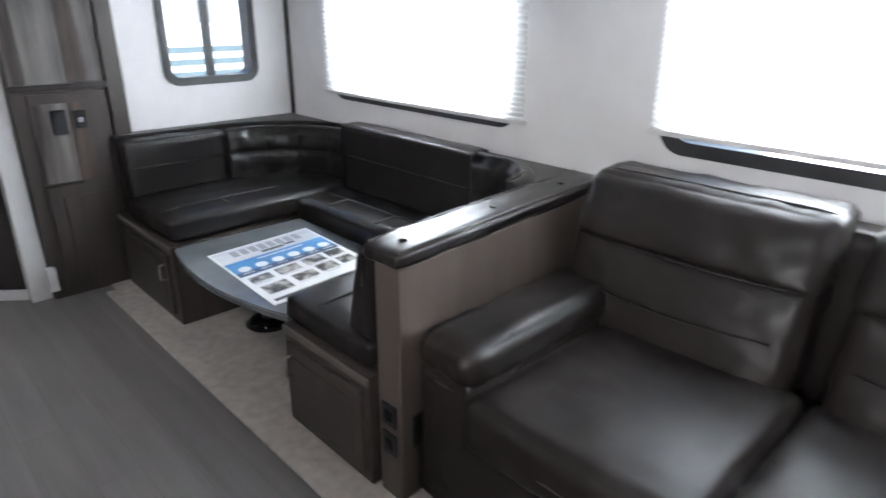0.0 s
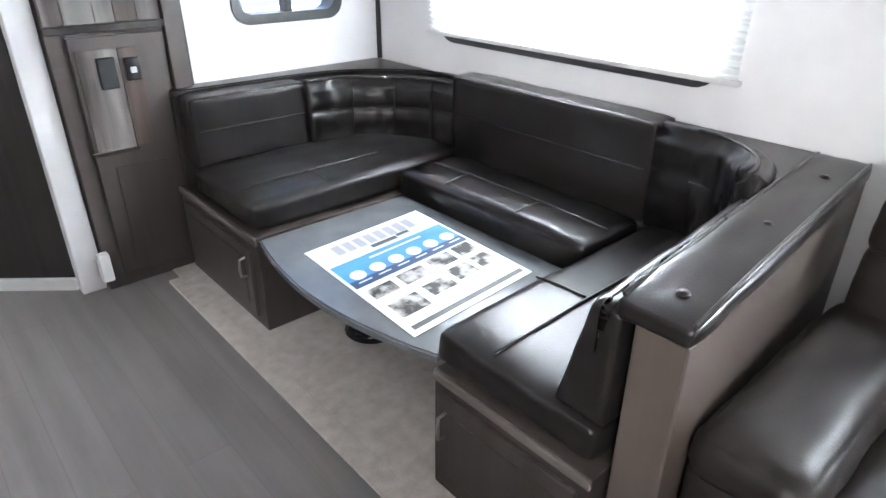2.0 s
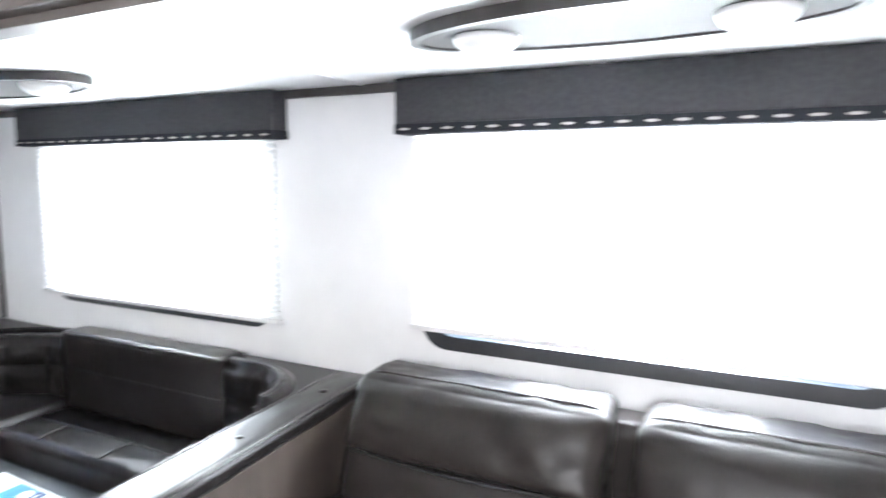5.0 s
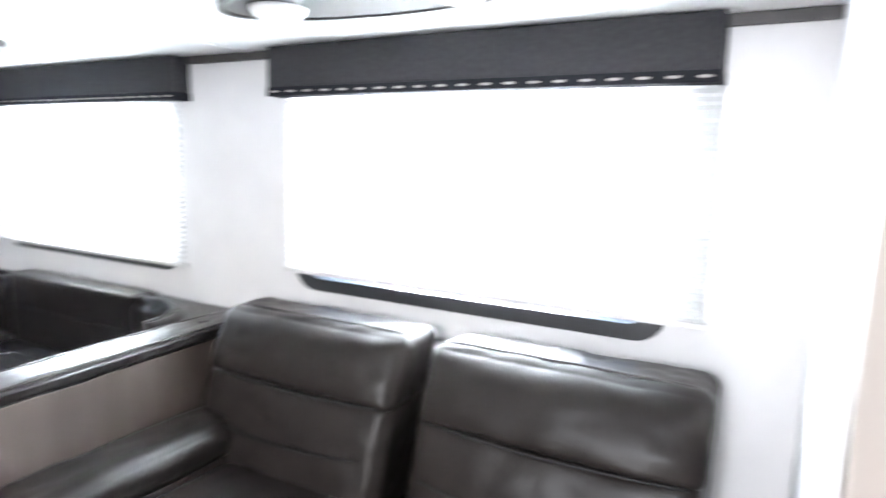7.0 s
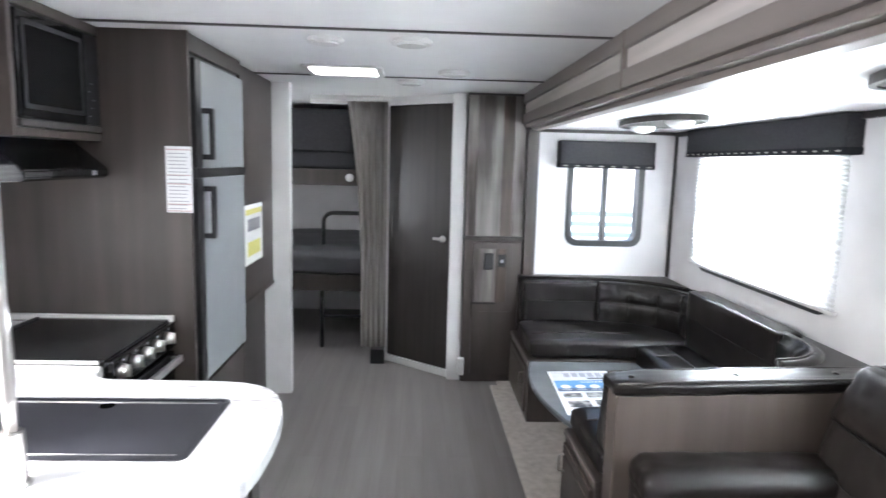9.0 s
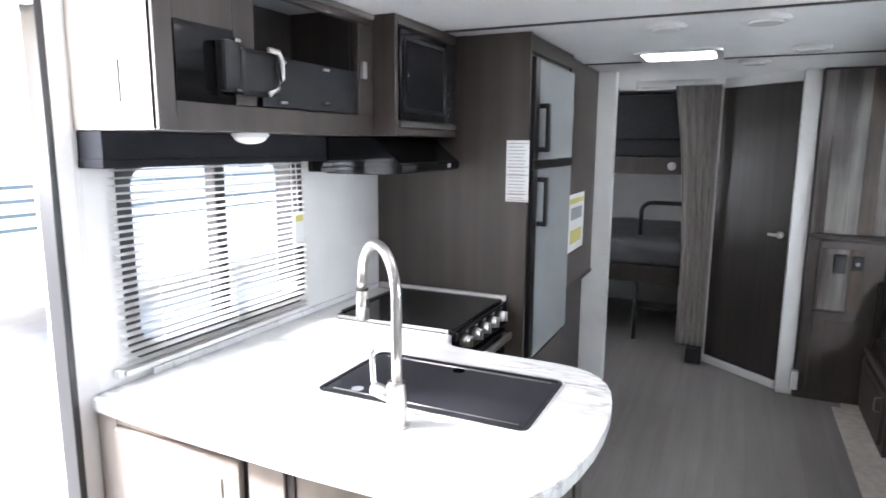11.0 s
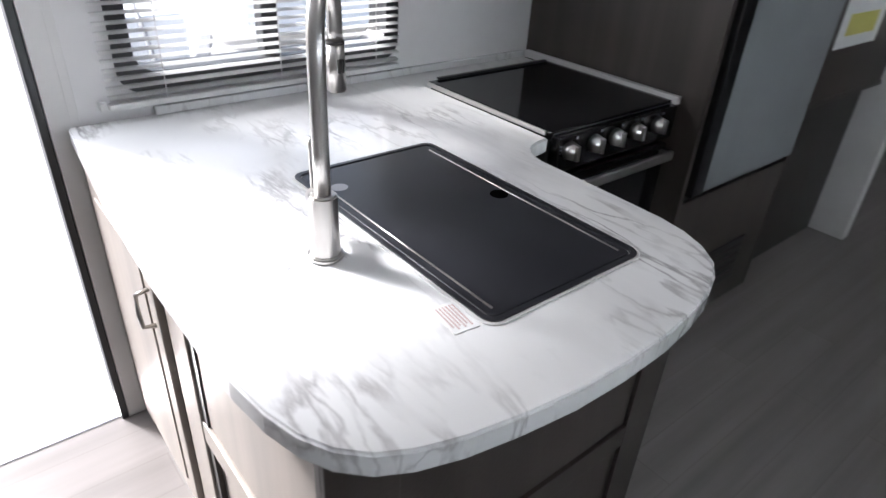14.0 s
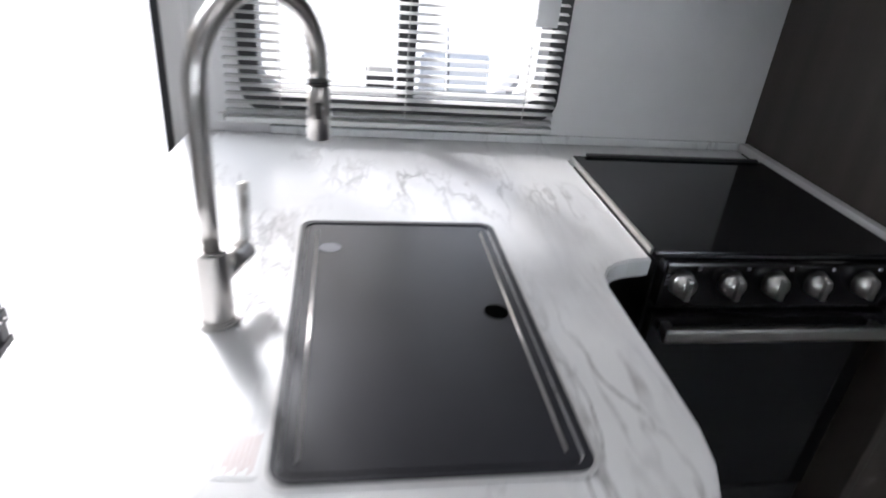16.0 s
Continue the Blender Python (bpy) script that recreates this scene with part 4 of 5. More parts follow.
part("stretcher", tube([(-0.17, 4.62, 0.27), (0.34, 4.62, 0.27)], 0.014, 10), BLACK, bk, smooth=True)

# unseen cloth over the added opening, keeps a sun patch off the floor
bs = thing("bunk_sun_diffuser", (-1.08, 4.07, 0.95), "unseen white cloth added to diffuse sun into the bunk room", "window shade")
part("cloth", box(-1.085, 3.715, 0.945, -1.081, 4.425, 1.655), SHADE, bs)

# curtain, gathered at the side of the bunk opening
ct = thing("curtain", (0.25, 4.2, 0.1), "grey-taupe cloth curtain gathered beside the bath door", "curtain")
b = bmesh.new()
rows = []
for i in range(33):
    s = i / 32
    z = 0.12 + (2.02 - 0.12) * s
    wide = 0.195 + 0.11 * s ** 3
    x1 = 0.385
    row = []
    for k in range(49):
        u = k / 48
        row.append(b.verts.new((x1 - wide * (1 - u), 4.235 - 0.03 * s + 0.020 * math.sin(u * 30 + 0.5 * math.sin(s * 5)) * (0.6 + 0.4 * s) + 0.008 * noise.noise((u * 5, s * 6, 1.5)), z)))
    rows.append(row)
for p, q in zip(rows, rows[1:]):
    for k in range(48):
        b.faces.new((p[k], p[k + 1], q[k + 1], q[k]))
r = bmesh.ops.solidify(b, geom=b.faces[:], thickness=0.003)
part("cloth", b, CURTAIN, ct, smooth=True)
part("track", box(-0.18, 4.20, 2.025, 0.385, 4.235, 2.04, 0.002), WHITE, ct, "white ceiling track")
tagged(part("curtain_weight", box(0.27, 4.17, 0.0, 0.38, 4.27, 0.115, 0.01), BLACK), "black box on the floor below the curtain", "box")

# ---- ceiling fittings ----
def puck(x, y, z, r, material, name, label, cat):
    t = thing(name, (x, y, z), label, cat, cat + "s")
    part("rim", cyl(x, y, z - 0.009, r, 0.018, seg=32, bev=0.005), WHITE, t, smooth=False)
    part("lens", cyl(x, y, z - 0.021, r * 0.72, 0.007, seg=32, bev=0.003), material, t, smooth=False)


for x, y in ((0.58, 1.99), (0.80, 2.83), (0.565, 3.28)):
    puck(x, y, HC, 0.085, LENS, "ceiling_puck", "round white ceiling puck light, unlit", "puck light")
puck(0.235, 2.01, HC, 0.075, WHITE, "ceiling_speaker", "round white flush ceiling speaker", "speaker")


def vent(x0, y0, x1, y1, label):
    t = thing("roof_vent", ((x0 + x1) / 2, (y0 + y1) / 2, HC), label, "roof vent", "roof vents")
    o, i = round_rect(x0, y0, x1, y1, 0.04), round_rect(x0 + 0.035, y0 + 0.035, x1 - 0.035, y1 - 0.035, 0.03)
    part("flange", ring(o, i, HC - 0.012, HC - 0.001, lambda u, v, d: (u, v, d)), WHITE, t)
    part("lens", prism(i, HC - 0.006, HC - 0.002), GLOW, t, "daylit white dome panel")


vent(0.0, 2.70, 0.42, 3.08, "white roof vent glowing with daylight")
vent(0.06, 0.87, 0.44, 1.30, "white roof vent glowing with daylight over the kitchen")


# ---- kitchen peninsula ----
kc = thing("kitchen_cabinet", (-0.4, 0.8, 0), "pale greige wood peninsula cabinet under the marble counter", "cabinet")
part("body", box(XW + 0.002, 0.430, 0.0, 0.125, 1.21, 0.873, 0.003), WOOD_PALE, kc)
# south face frame
for n_, a in (("stile", (-1.02, 0.412, 0.0, -0.945, 0.431, 0.873)), ("stile", (-0.487, 0.412, 0.0, -0.378, 0.431, 0.873)), ("rail", (-0.378, 0.414, 0.43, 0.143, 0.431, 0.49)),
              ("rail", (-0.378, 0.414, 0.0, 0.143, 0.431, 0.06)), ("rail", (-0.945, 0.414, 0.0, -0.487, 0.431, 0.085)), ("rail", (-0.945, 0.414, 0.845, -0.487, 0.431, 0.873))):
    part(n_, box(*a, 0.003), WOOD_PALE, kc)
# dark strips put the shade of the gap and reveals into colour
part("shadow_gap", box(-0.503, 0.416, 0.09, -0.487, 0.431, 0.842), WOOD_DARK, kc, "dark strip for the shade beside the door")
part("inset_panel", box(-0.352, 0.422, 0.494, 0.143, 0.432, 0.872, 0.002), WOOD_PALE, kc)
part("inset_edge", box(-0.378, 0.418, 0.49, -0.352, 0.431, 0.873), WOOD_DARK, kc, "dark strip for the shade beside the inset panel")
part("inset_edge", box(-0.378, 0.418, 0.06, -0.352, 0.431, 0.43), WOOD_DARK, kc, "dark strip for the shade beside the inset panel")
d = part("door", box(-0.94, 0.400, 0.09, -0.505, 0.418, 0.842, 0.004), WOOD_PALE, kc)
part("door_panel", box(-0.885, 0.3965, 0.145, -0.56, 0.402, 0.79, 0.003), WOOD_PALE, d)
part("handle", tube([(-0.53, 0.40, 0.735), (-0.53, 0.375, 0.73), (-0.53, 0.372, 0.69), (-0.53, 0.375, 0.65), (-0.53, 0.40, 0.645)], 0.005, 8), STEEL, d, "brushed nickel handle", True)
# east end, its shade put into the darker wood
part("end_panel", box(0.124, 0.414, 0.0, 0.143, 1.215, 0.873, 0.003), WOOD, kc, "wood end, darker tone put in for its shade")
for a in ((0.142, 0.414, 0.0, 0.152, 0.53, 0.872), (0.142, 1.12, 0.0, 0.152, 1.215, 0.872), (0.142, 0.53, 0.43, 0.152, 1.12, 0.49), (0.142, 0.53, 0.0, 0.152, 1.12, 0.07)):
    part("end_rail", box(*a, 0.002), WOOD, kc)
part("toe_kick", box(0.143, 0.42, 0.0, 0.146, 1.2, 0.03), WOOD_DARK, kc)

# countertop, with a bowed free end and a notch beside the stove
edge = [(XW + 0.003, 0.40), (-0.6, 0.372), (-0.3, 0.362), (0.0, 0.366), (0.08, 0.376), (0.135, 0.391), (0.178, 0.414), (0.211, 0.447), (0.234, 0.49), (0.253, 0.55), (0.268, 0.63),
        (0.279, 0.72), (0.282, 0.82), (0.278, 0.92), (0.268, 1.0), (0.252, 1.07), (0.230, 1.125), (0.202, 1.168), (0.162, 1.20), (0.11, 1.222), (0.05, 1.232), (-0.05, 1.235),
        (-0.28, 1.238), (-0.312, 1.245), (-0.338, 1.26), (-0.356, 1.282), (-0.368, 1.31), (-0.376, 1.358), (-0.885, 1.358), (-0.885, 1.905), (XW + 0.003, 1.905)]
cn = thing("countertop", (-0.4, 0.8, 0.874), "white marble-look laminate countertop with grey veins", "countertop")
part("slab", prism(edge, 0.874, 0.914, 0.004), MARBLE, cn)
part("backsplash", box(XW + 0.002, 0.60, 0.914, -1.012, 1.905, 0.936, 0.003), MARBLE, cn)
part("side_splash", box(-1.012, 1.908, 0.914, -0.365, 1.931, 0.938, 0.003), WHITE, cn, "pale grey trim strip along the tall cabinet")

# sink with its flush cover
sk = thing("sink", (-0.19, 0.91, 0.914), "black composite sink with a flat black cover in the counter", "sink")
o, i = round_rect(-0.505, 0.711, 0.116, 1.075, 0.025), round_rect(-0.495, 0.721, 0.106, 1.065, 0.018)
part("rim", ring(o, i, 0.912, 0.919, lambda u, v, d_: (u, v, d_)), SINK_MAT, sk)
b = prism(round_rect(-0.4925, 0.7235, 0.1035, 1.0625, 0.016), 0.909, 0.917, 0.002)
cv = part("cover", b, SINK_MAT, sk, "matte black cover board")
# flat disc without a recess; the hole's shade is only its black colour
part("finger_hole", cyl(-0.199, 1.022, 0.9170, 0.019, 0.0026, seg=24), HOLE, cv, smooth=False)
lo = bmesh.new()
lo.faces.new([lo.verts.new((-0.40 + 0.017 * math.cos(a), 0.765 + 0.019 * math.sin(a), 0.9178)) for a in [2 * math.pi * k / 20 for k in range(20)]])
part("badge", lo, GREY_INK, cv, "small pale oval badge")
# raised steel lines stand in for the highlight along the edges
part("highlight_line", tube([(-0.465, 1.046, 0.9165), (0.085, 1.046, 0.9165)], 0.0022, 6), STEEL, cv, "bright line standing in for an edge highlight", True)
part("highlight_line", tube([(-0.465, 0.742, 0.9165), (0.085, 0.742, 0.9165)], 0.0022, 6), STEEL, cv, "bright line standing in for an edge highlight", True)
o2 = round_rect(-0.511, 0.705, 0.122, 1.081, 0.03)
part("sealant", ring(o2, o, 0.913, 0.9165, lambda u, v, d_: (u, v, d_)), WHITE, sk, "pale edge of the cut-out")
lb = tagged(part("counter_label", turned(box(-0.035, -0.022, 0.0, 0.035, 0.022, 0.0012), pose(0.067, 0.682, 0.9143, 0, 0, -6)), PAPER), "small white printed label stuck on the counter", "label")
b = bmesh.new()
for k in range(6):
    box(-0.028, -0.016 + k * 0.0058, 0.0012, 0.022 + 0.006 * (k % 2), -0.0135 + k * 0.0058, 0.0018, bm=b)
part("text_bars", turned(b, pose(0.067, 0.682, 0.9143, 0, 0, -6)), PINK, lb)

# faucet
fx, fy = -0.187, 0.613
fc = thing("faucet", (fx, fy, 0.914), "brushed nickel gooseneck kitchen faucet with side lever", "faucet")
part("base_plate", cyl(fx, fy, 0.919, 0.031, 0.01, seg=32, bev=0.003), STEEL, fc, smooth=False)
part("body", cyl(fx, fy, 0.975, 0.0255, 0.11, seg=32, r2=0.023, bev=0.003), STEEL, fc, smooth=False)
dv = Vector((-0.183, 0.137, 0)).normalized()
R = 0.114
top = 1.237
neck = [Vector((fx, fy, z)) for z in (1.02, 1.1, 1.2, top - 0.01)]
neck += [Vector((fx, fy, top)) + dv * (R - R * math.cos(radians(a))) + Vector((0, 0, R * math.sin(radians(a)))) for a in range(0, 185, 9)]
end = neck[-1]
part("neck", tube(neck + [end + Vector((0, 0, -0.025))], 0.0135, 20), STEEL, fc, smooth=True)
sp = part("spray_head", cyl(end.x, end.y, end.z - 0.066, 0.019, 0.088, r2=0.0155, seg=28, bev=0.003), STEEL, fc, smooth=True)
part("collar", cyl(end.x, end.y, end.z - 0.024, 0.0165, 0.006, seg=28), GUNMETAL, sp, smooth=True)
part("button", box(end.x + 0.012, end.y - 0.006, end.z - 0.075, end.x + 0.021, end.y + 0.006, end.z - 0.05, 0.003), GUNMETAL, sp)
part("valve", tube([(fx - 0.012, fy + 0.005, 0.985), (fx - 0.082, fy + 0.030, 0.985)], 0.018, 20), STEEL, fc, smooth=True)
part("lever", tube([(fx - 0.076, fy + 0.028, 0.99), (fx - 0.085, fy + 0.031, 1.005), (fx - 0.090, fy + 0.033, 1.07), (fx - 0.092, fy + 0.033, 1.088)], 0.0075, 12), STEEL, fc, smooth=True)

# ---- stove ----
sv = thing("stove", (-0.62, 1.63, 0), "black range with glass cover and five steel knobs", "stove")
part("body", box(-0.89, 1.375, 0.02, -0.385, 1.90, 0.90, 0.004), BLACK, sv)
gl = part("glass_cover", box(-0.885, 1.366, 0.921, -0.375, 1.898, 0.929, 0.003), GLOSS_BLACK, sv, "black glass cover")
part("hinge_bar", box(-0.887, 1.40, 0.929, -0.872, 1.88, 0.937, 0.003), BLACK, gl)
part("side_trim", box(-0.883, 1.360, 0.915, -0.39, 1.366, 0.928, 0.002), STEEL, sv, "thin steel side trim")
part("top_deck", box(-0.888, 1.377, 0.90, -0.375, 1.899, 0.921, 0.004), BLACK, sv)
b = box(-0.385, 1.377, 0.818, -0.352, 1.899, 0.918, 0.006)
cp = part("control_panel", b, GLOSS_BLACK, sv)
for k, y in enumerate((1.412, 1.512, 1.602, 1.692, 1.795)):
    kb = part("knob", cyl(-0.336, y, 0.880, 0.026, 0.03, "x", seg=28, r2=0.021, bev=0.004), STEEL, cp, "brushed steel knob", True)
    part("grip", box(-0.325, y - 0.006, 0.859, -0.312, y + 0.006, 0.901, 0.003), STEEL, kb)
    part("mark", box(-0.3525, y + 0.03, 0.903, -0.351, y + 0.038, 0.909), GREY_INK, cp)
b = bmesh.new()
for k in range(3):
    box(-0.3525, 1.383, 0.872 + k * 0.009, -0.351, 1.398 - 0.004 * k, 0.875 + k * 0.009, bm=b)
part("legend", b, GREY_INK, cp)
od = part("oven_door", box(-0.385, 1.38, 0.30, -0.356, 1.896, 0.80, 0.006), GLOSS_BLACK, sv, "black glass oven door")
part("handle", box(-0.335, 1.395, 0.758, -0.318, 1.885, 0.788, 0.006), STEEL, od, "flat steel handle bar")
for y in (1.41, 1.87):
    part("bracket", box(-0.36, y - 0.01, 0.763, -0.33, y + 0.01, 0.783, 0.003), STEEL, od)
part("drawer", box(-0.385, 1.38, 0.05, -0.362, 1.896, 0.29, 0.005), BLACK, sv, "black lower drawer")

# ---- tall refrigerator cabinet ----
tc_ = thing("fridge_cabinet", (-0.65, 2.35, 0), "tall dark grey-brown wood cabinet round the refrigerator", "tall cabinet")
part("side_panel", box(XW + 0.002, 1.933, 0.0, -0.285, 1.957, HC - 0.001, 0.003), WOOD, tc_)
part("far_side", box(XW + 0.002, 2.70, 0.0, -0.30, 2.72, HC - 0.001, 0.003), WOOD, tc_)
part("top_rail", box(-0.33, 1.957, 1.995, -0.295, 2.70, HC - 0.001, 0.003), WOOD, tc_)
part("base_panel", box(-0.33, 1.957, 0.0, -0.30, 2.70, 0.585, 0.003), WOOD, tc_)
vg = part("vent_grille", box(-0.301, 2.15, 0.10, -0.295, 2.55, 0.30, 0.003), BLACK, tc_, "dark lower grille")
for z in (0.13, 0.17, 0.21, 0.25):
    part("slat", box(-0.297, 2.17, z, -0.291, 2.53, z + 0.018, 0.003), TRIM_DARK, vg)
fr = thing("refrigerator", (-0.6, 2.33, 0.586), "silver-grey two-door refrigerator with black frame and handles", "refrigerator")
part("carcass", box(-0.95, 1.96, 0.588, -0.31, 2.697, 1.992, 0.004), BLACK, fr)
for z0, z1, hz in ((0.62, 1.495, (1.24, 1.46)), (1.535, 1.97, (1.57, 1.78))):
    d = part("door", box(-0.31, 2.045, z0, -0.278, 2.675, z1, 0.006), SILVER, fr, "silver-grey door panel")
    part("edge", box(-0.312, 1.975, z0, -0.272, 2.045, z1, 0.004), BLACK, d, "black door edge")
    hnd = bmesh.new()
    y = 2.07
    box(-0.278, y - 0.018, hz[0], -0.235, y + 0.018, hz[0] + 0.022, 0.004, bm=hnd)
    box(-0.278, y - 0.018, hz[1] - 0.022, -0.235, y + 0.018, hz[1], 0.004, bm=hnd)
    box(-0.247, y - 0.018, hz[0], -0.232, y + 0.018, hz[1], 0.004, bm=hnd)
    part("handle", hnd, BLACK, d, "black loop handle")
part("divider", box(-0.31, 1.975, 1.495, -0.276, 2.69, 1.535, 0.003), BLACK, fr)

t = tagged(part("notice", box(-0.380, 1.9275, 1.358, -0.278, 1.9325, 1.62, 0.001), PAPER), "white printed notice sheets taped on the tall cabinet", "notice")
for z in (1.605, 1.505, 1.47, 1.39, 1.363):
    part("red_bar", box(-0.375, 1.9262, z, -0.283, 1.9278, z + 0.004), PINK, t)
for k in range(16):
    z = 1.373 + k * 0.0145
    part("text_bar", box(-0.370, 1.9262, z, -0.303 + 0.015 * ((k * 7) % 3) / 3, 1.9278, z + 0.003), GREY_INK, t)

pp = thing("pantry_side_panel", (-0.33, 3.1, 0), "dark grey-brown wood panel beside the refrigerator", "panel", kind="structure")
part("upper_board", box(XW + 0.004, 2.722, 0.78, -0.325, 3.518, HC - 0.001, 0.003), WOOD, pp)
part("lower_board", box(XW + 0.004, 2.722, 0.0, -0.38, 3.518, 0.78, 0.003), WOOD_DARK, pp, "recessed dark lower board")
part("ledge", box(-0.40, 2.722, 0.765, -0.318, 3.518, 0.785, 0.003), WOOD, pp)
t = tagged(part("energy_sticker", box(-0.326, 2.84, 0.985, -0.3225, 3.23, 1.32, 0.001), PAPER), "white and yellow energy label stuck on the panel", "sticker")
part("yellow_patch", box(-0.3232, 2.90, 1.03, -0.3218, 3.17, 1.11), YELLOW, t, "yellow block")
part("yellow_strip", box(-0.3232, 2.86, 1.265, -0.3218, 3.21, 1.295), YELLOW, t)
part("picture", box(-0.3232, 2.90, 1.17, -0.3218, 3.17, 1.24), GREY_INK, t)

# ---- upper cabinets, hood, microwave ----
uc = thing("upper_cabinet", (-0.87, 0.9, 1.632), "grey-brown wood wall cabinet with an open cubby above the sink", "wall cabinet")
part("floor_board", box(XW + 0.002, 0.425, 1.632, -0.72, 1.385, 1.65, 0.003), WOOD, uc)
part("back", box(XW + 0.001, 0.44, 1.65, -1.015, 1.385, HC - 0.001), WALL, uc)
# paler wood than the rest stands in for sun on this end
part("end_panel", box(XW + 0.002, 0.42, 1.632, -0.722, 0.44, HC - 0.001, 0.003), WOOD_PALE, uc, "end panel, sunlight put into its pale colour")
part("divider", box(-1.01, 0.715, 1.65, -0.74, 0.733, HC - 0.001), WOOD, uc)
part("face_stile", box(-0.74, 0.42, 1.632, -0.716, 0.475, HC - 0.001, 0.003), WOOD, uc)
part("face_rail", box(-0.74, 0.475, 1.632, -0.716, 1.385, 1.703, 0.003), WOOD, uc)
part("face_rail", box(-0.74, 0.475, 1.897, -0.716, 0.675, HC - 0.001, 0.003), WOOD, uc)
part("face_rail", box(-0.74, 0.76, 2.02, -0.716, 1.385, HC - 0.001, 0.003), WOOD, uc)
part("face_stile", box(-0.74, 0.675, 1.703, -0.716, 0.76, HC - 0.001, 0.003), WOOD, uc)
part("face_stile", box(-0.74, 1.29, 1.703, -0.716, 1.385, 2.02, 0.003), WOOD, uc)
part("media_panel", box(-0.735, 0.475, 1.703, -0.712, 0.675, 1.897, 0.003), GLOSS_BLACK, uc, "black glossy media panel")
# dark sheets put the cubby's inner shade into colour
part("cubby_shade", box(-1.0, 1.27, 1.65, -0.742, 1.284, HC - 0.002), WOOD_DARK, uc, "dark sheet for the shade at the cubby side")
part("cubby_shade", box(-1.01, 1.06, 1.65, -0.995, 1.27, HC - 0.002), WOOD_DARK, uc, "dark sheet for the shade at the cubby back")
part("lift_door", box(-0.738, 0.79, 1.705, -0.72, 1.285, 1.852, 0.003), BLACK, uc, "dark lowered cubby door")
arm_ = bmesh.new()
box(-0.712, 0.60, 1.735, -0.672, 0.66, 1.865, 0.012, bm=arm_)
box(-0.705, 0.655, 1.728, -0.67, 0.80, 1.852, 0.014, bm=arm_)
part("mount_arm", arm_, BLACK, uc, "black mounting arm")
for z in (1.862, 1.735):
    part("arm_screw", cyl(-0.668, 0.635, z, 0.008, 0.02, "y", seg=12), CHROME, uc)
part("mount_strap", tube([(-0.66, 0.75, 1.855), (-0.655, 0.785, 1.852), (-0.652, 0.795, 1.83), (-0.652, 0.795, 1.78), (-0.655, 0.78, 1.748), (-0.66, 0.745, 1.735)], 0.008, 8), STEEL, uc, "bright curved strap", True)
for y, z in ((0.86, 1.835), (0.86, 1.718), (1.08, 1.835), (1.08, 1.728)):
    part("bracket", box(-0.72, y, z, -0.712, y + 0.032, z + 0.008, 0.002), STEEL, uc, "small steel bracket")
part("latch", box(-0.716, 1.30, 1.83, -0.70, 1.325, 1.89, 0.004), STEEL, uc)
part("cap_strip", box(-0.73, 0.42, HC - 0.02, -0.705, 1.385, HC - 0.002, 0.003), WOOD_H, uc)
part("grip_slot", box(-0.86, 0.4165, 1.70, -0.84, 0.4205, 1.80, 0.001), BLACK, uc, "black slot in the end panel")
uv = thing("kitchen_valance", (-0.98, 0.9, 1.535), "black fabric valance under the wall cabinet", "valance")
part("box", box(-1.027, 0.425, 1.556, -0.93, 1.385, 1.631, 0.004), FABRIC_DK, uv)
part("hem", box(-1.027, 0.423, 1.535, -0.928, 1.386, 1.558, 0.004), FABRIC_DK, uv)
pk = thing("under_cabinet_light", (-0.80, 0.82, 1.63), "round frosted puck light under the wall cabinet", "puck light")
part("rim", cyl(-0.80, 0.82, 1.626, 0.055, 0.012, seg=28, bev=0.003), WHITE, pk)
b = bmesh.new()
bmesh.ops.create_uvsphere(b, u_segments=24, v_segments=12, radius=0.05)
for v in b.verts:
    v.co = Vector((-0.80 + v.co.x, 0.82 + v.co.y, 1.621 + min(v.co.z, 0) * 0.45))
part("lens", b, LENS, pk, smooth=True)

mc = thing("microwave_cabinet", (-0.82, 1.66, 1.632), "grey-brown wood surround of the built-in microwave", "wall cabinet")
part("side_panel", box(XW + 0.002, 1.387, 1.632, -0.622, 1.41, HC - 0.001, 0.003), WOOD, mc)
part("bottom", box(XW + 0.002, 1.41, 1.632, -0.622, 1.931, 1.66, 0.003), WOOD, mc)
part("top", box(XW + 0.002, 1.41, 2.03, -0.622, 1.931, HC - 0.001, 0.003), WOOD, mc)
mw = thing("microwave", (-0.8, 1.66, 1.661), "black built-in microwave with glass door", "microwave")
part("body", box(-1.0, 1.415, 1.662, -0.635, 1.928, 2.028, 0.004), BLACK, mw)
d = part("door", box(-0.635, 1.425, 1.69, -0.618, 1.82, 2.02, 0.005), GLOSS_BLACK, mw, "black glass door")
part("window_frame", ring(round_rect(1.445, 1.72, 1.80, 1.995, 0.012), round_rect(1.46, 1.735, 1.785, 1.98, 0.01), -0.619, -0.615, lambda u, v, d_: (d_, u, v)), BLACK, d)
part("control_strip", box(-0.635, 1.825, 1.69, -0.62, 1.922, 2.02, 0.004), BLACK, mw)
part("vent_lip", box(-0.635, 1.42, 1.664, -0.615, 1.924, 1.686, 0.003), TRIM_DARK, mw)
b = bmesh.new()
for k in range(5):
    box(-0.619, 1.84 + 0.015 * (k % 3), 1.72 + 0.03 * k, -0.6175, 1.85 + 0.015 * (k % 3), 1.724 + 0.03 * k, bm=b)
part("legend", b, GREY_INK, mw)

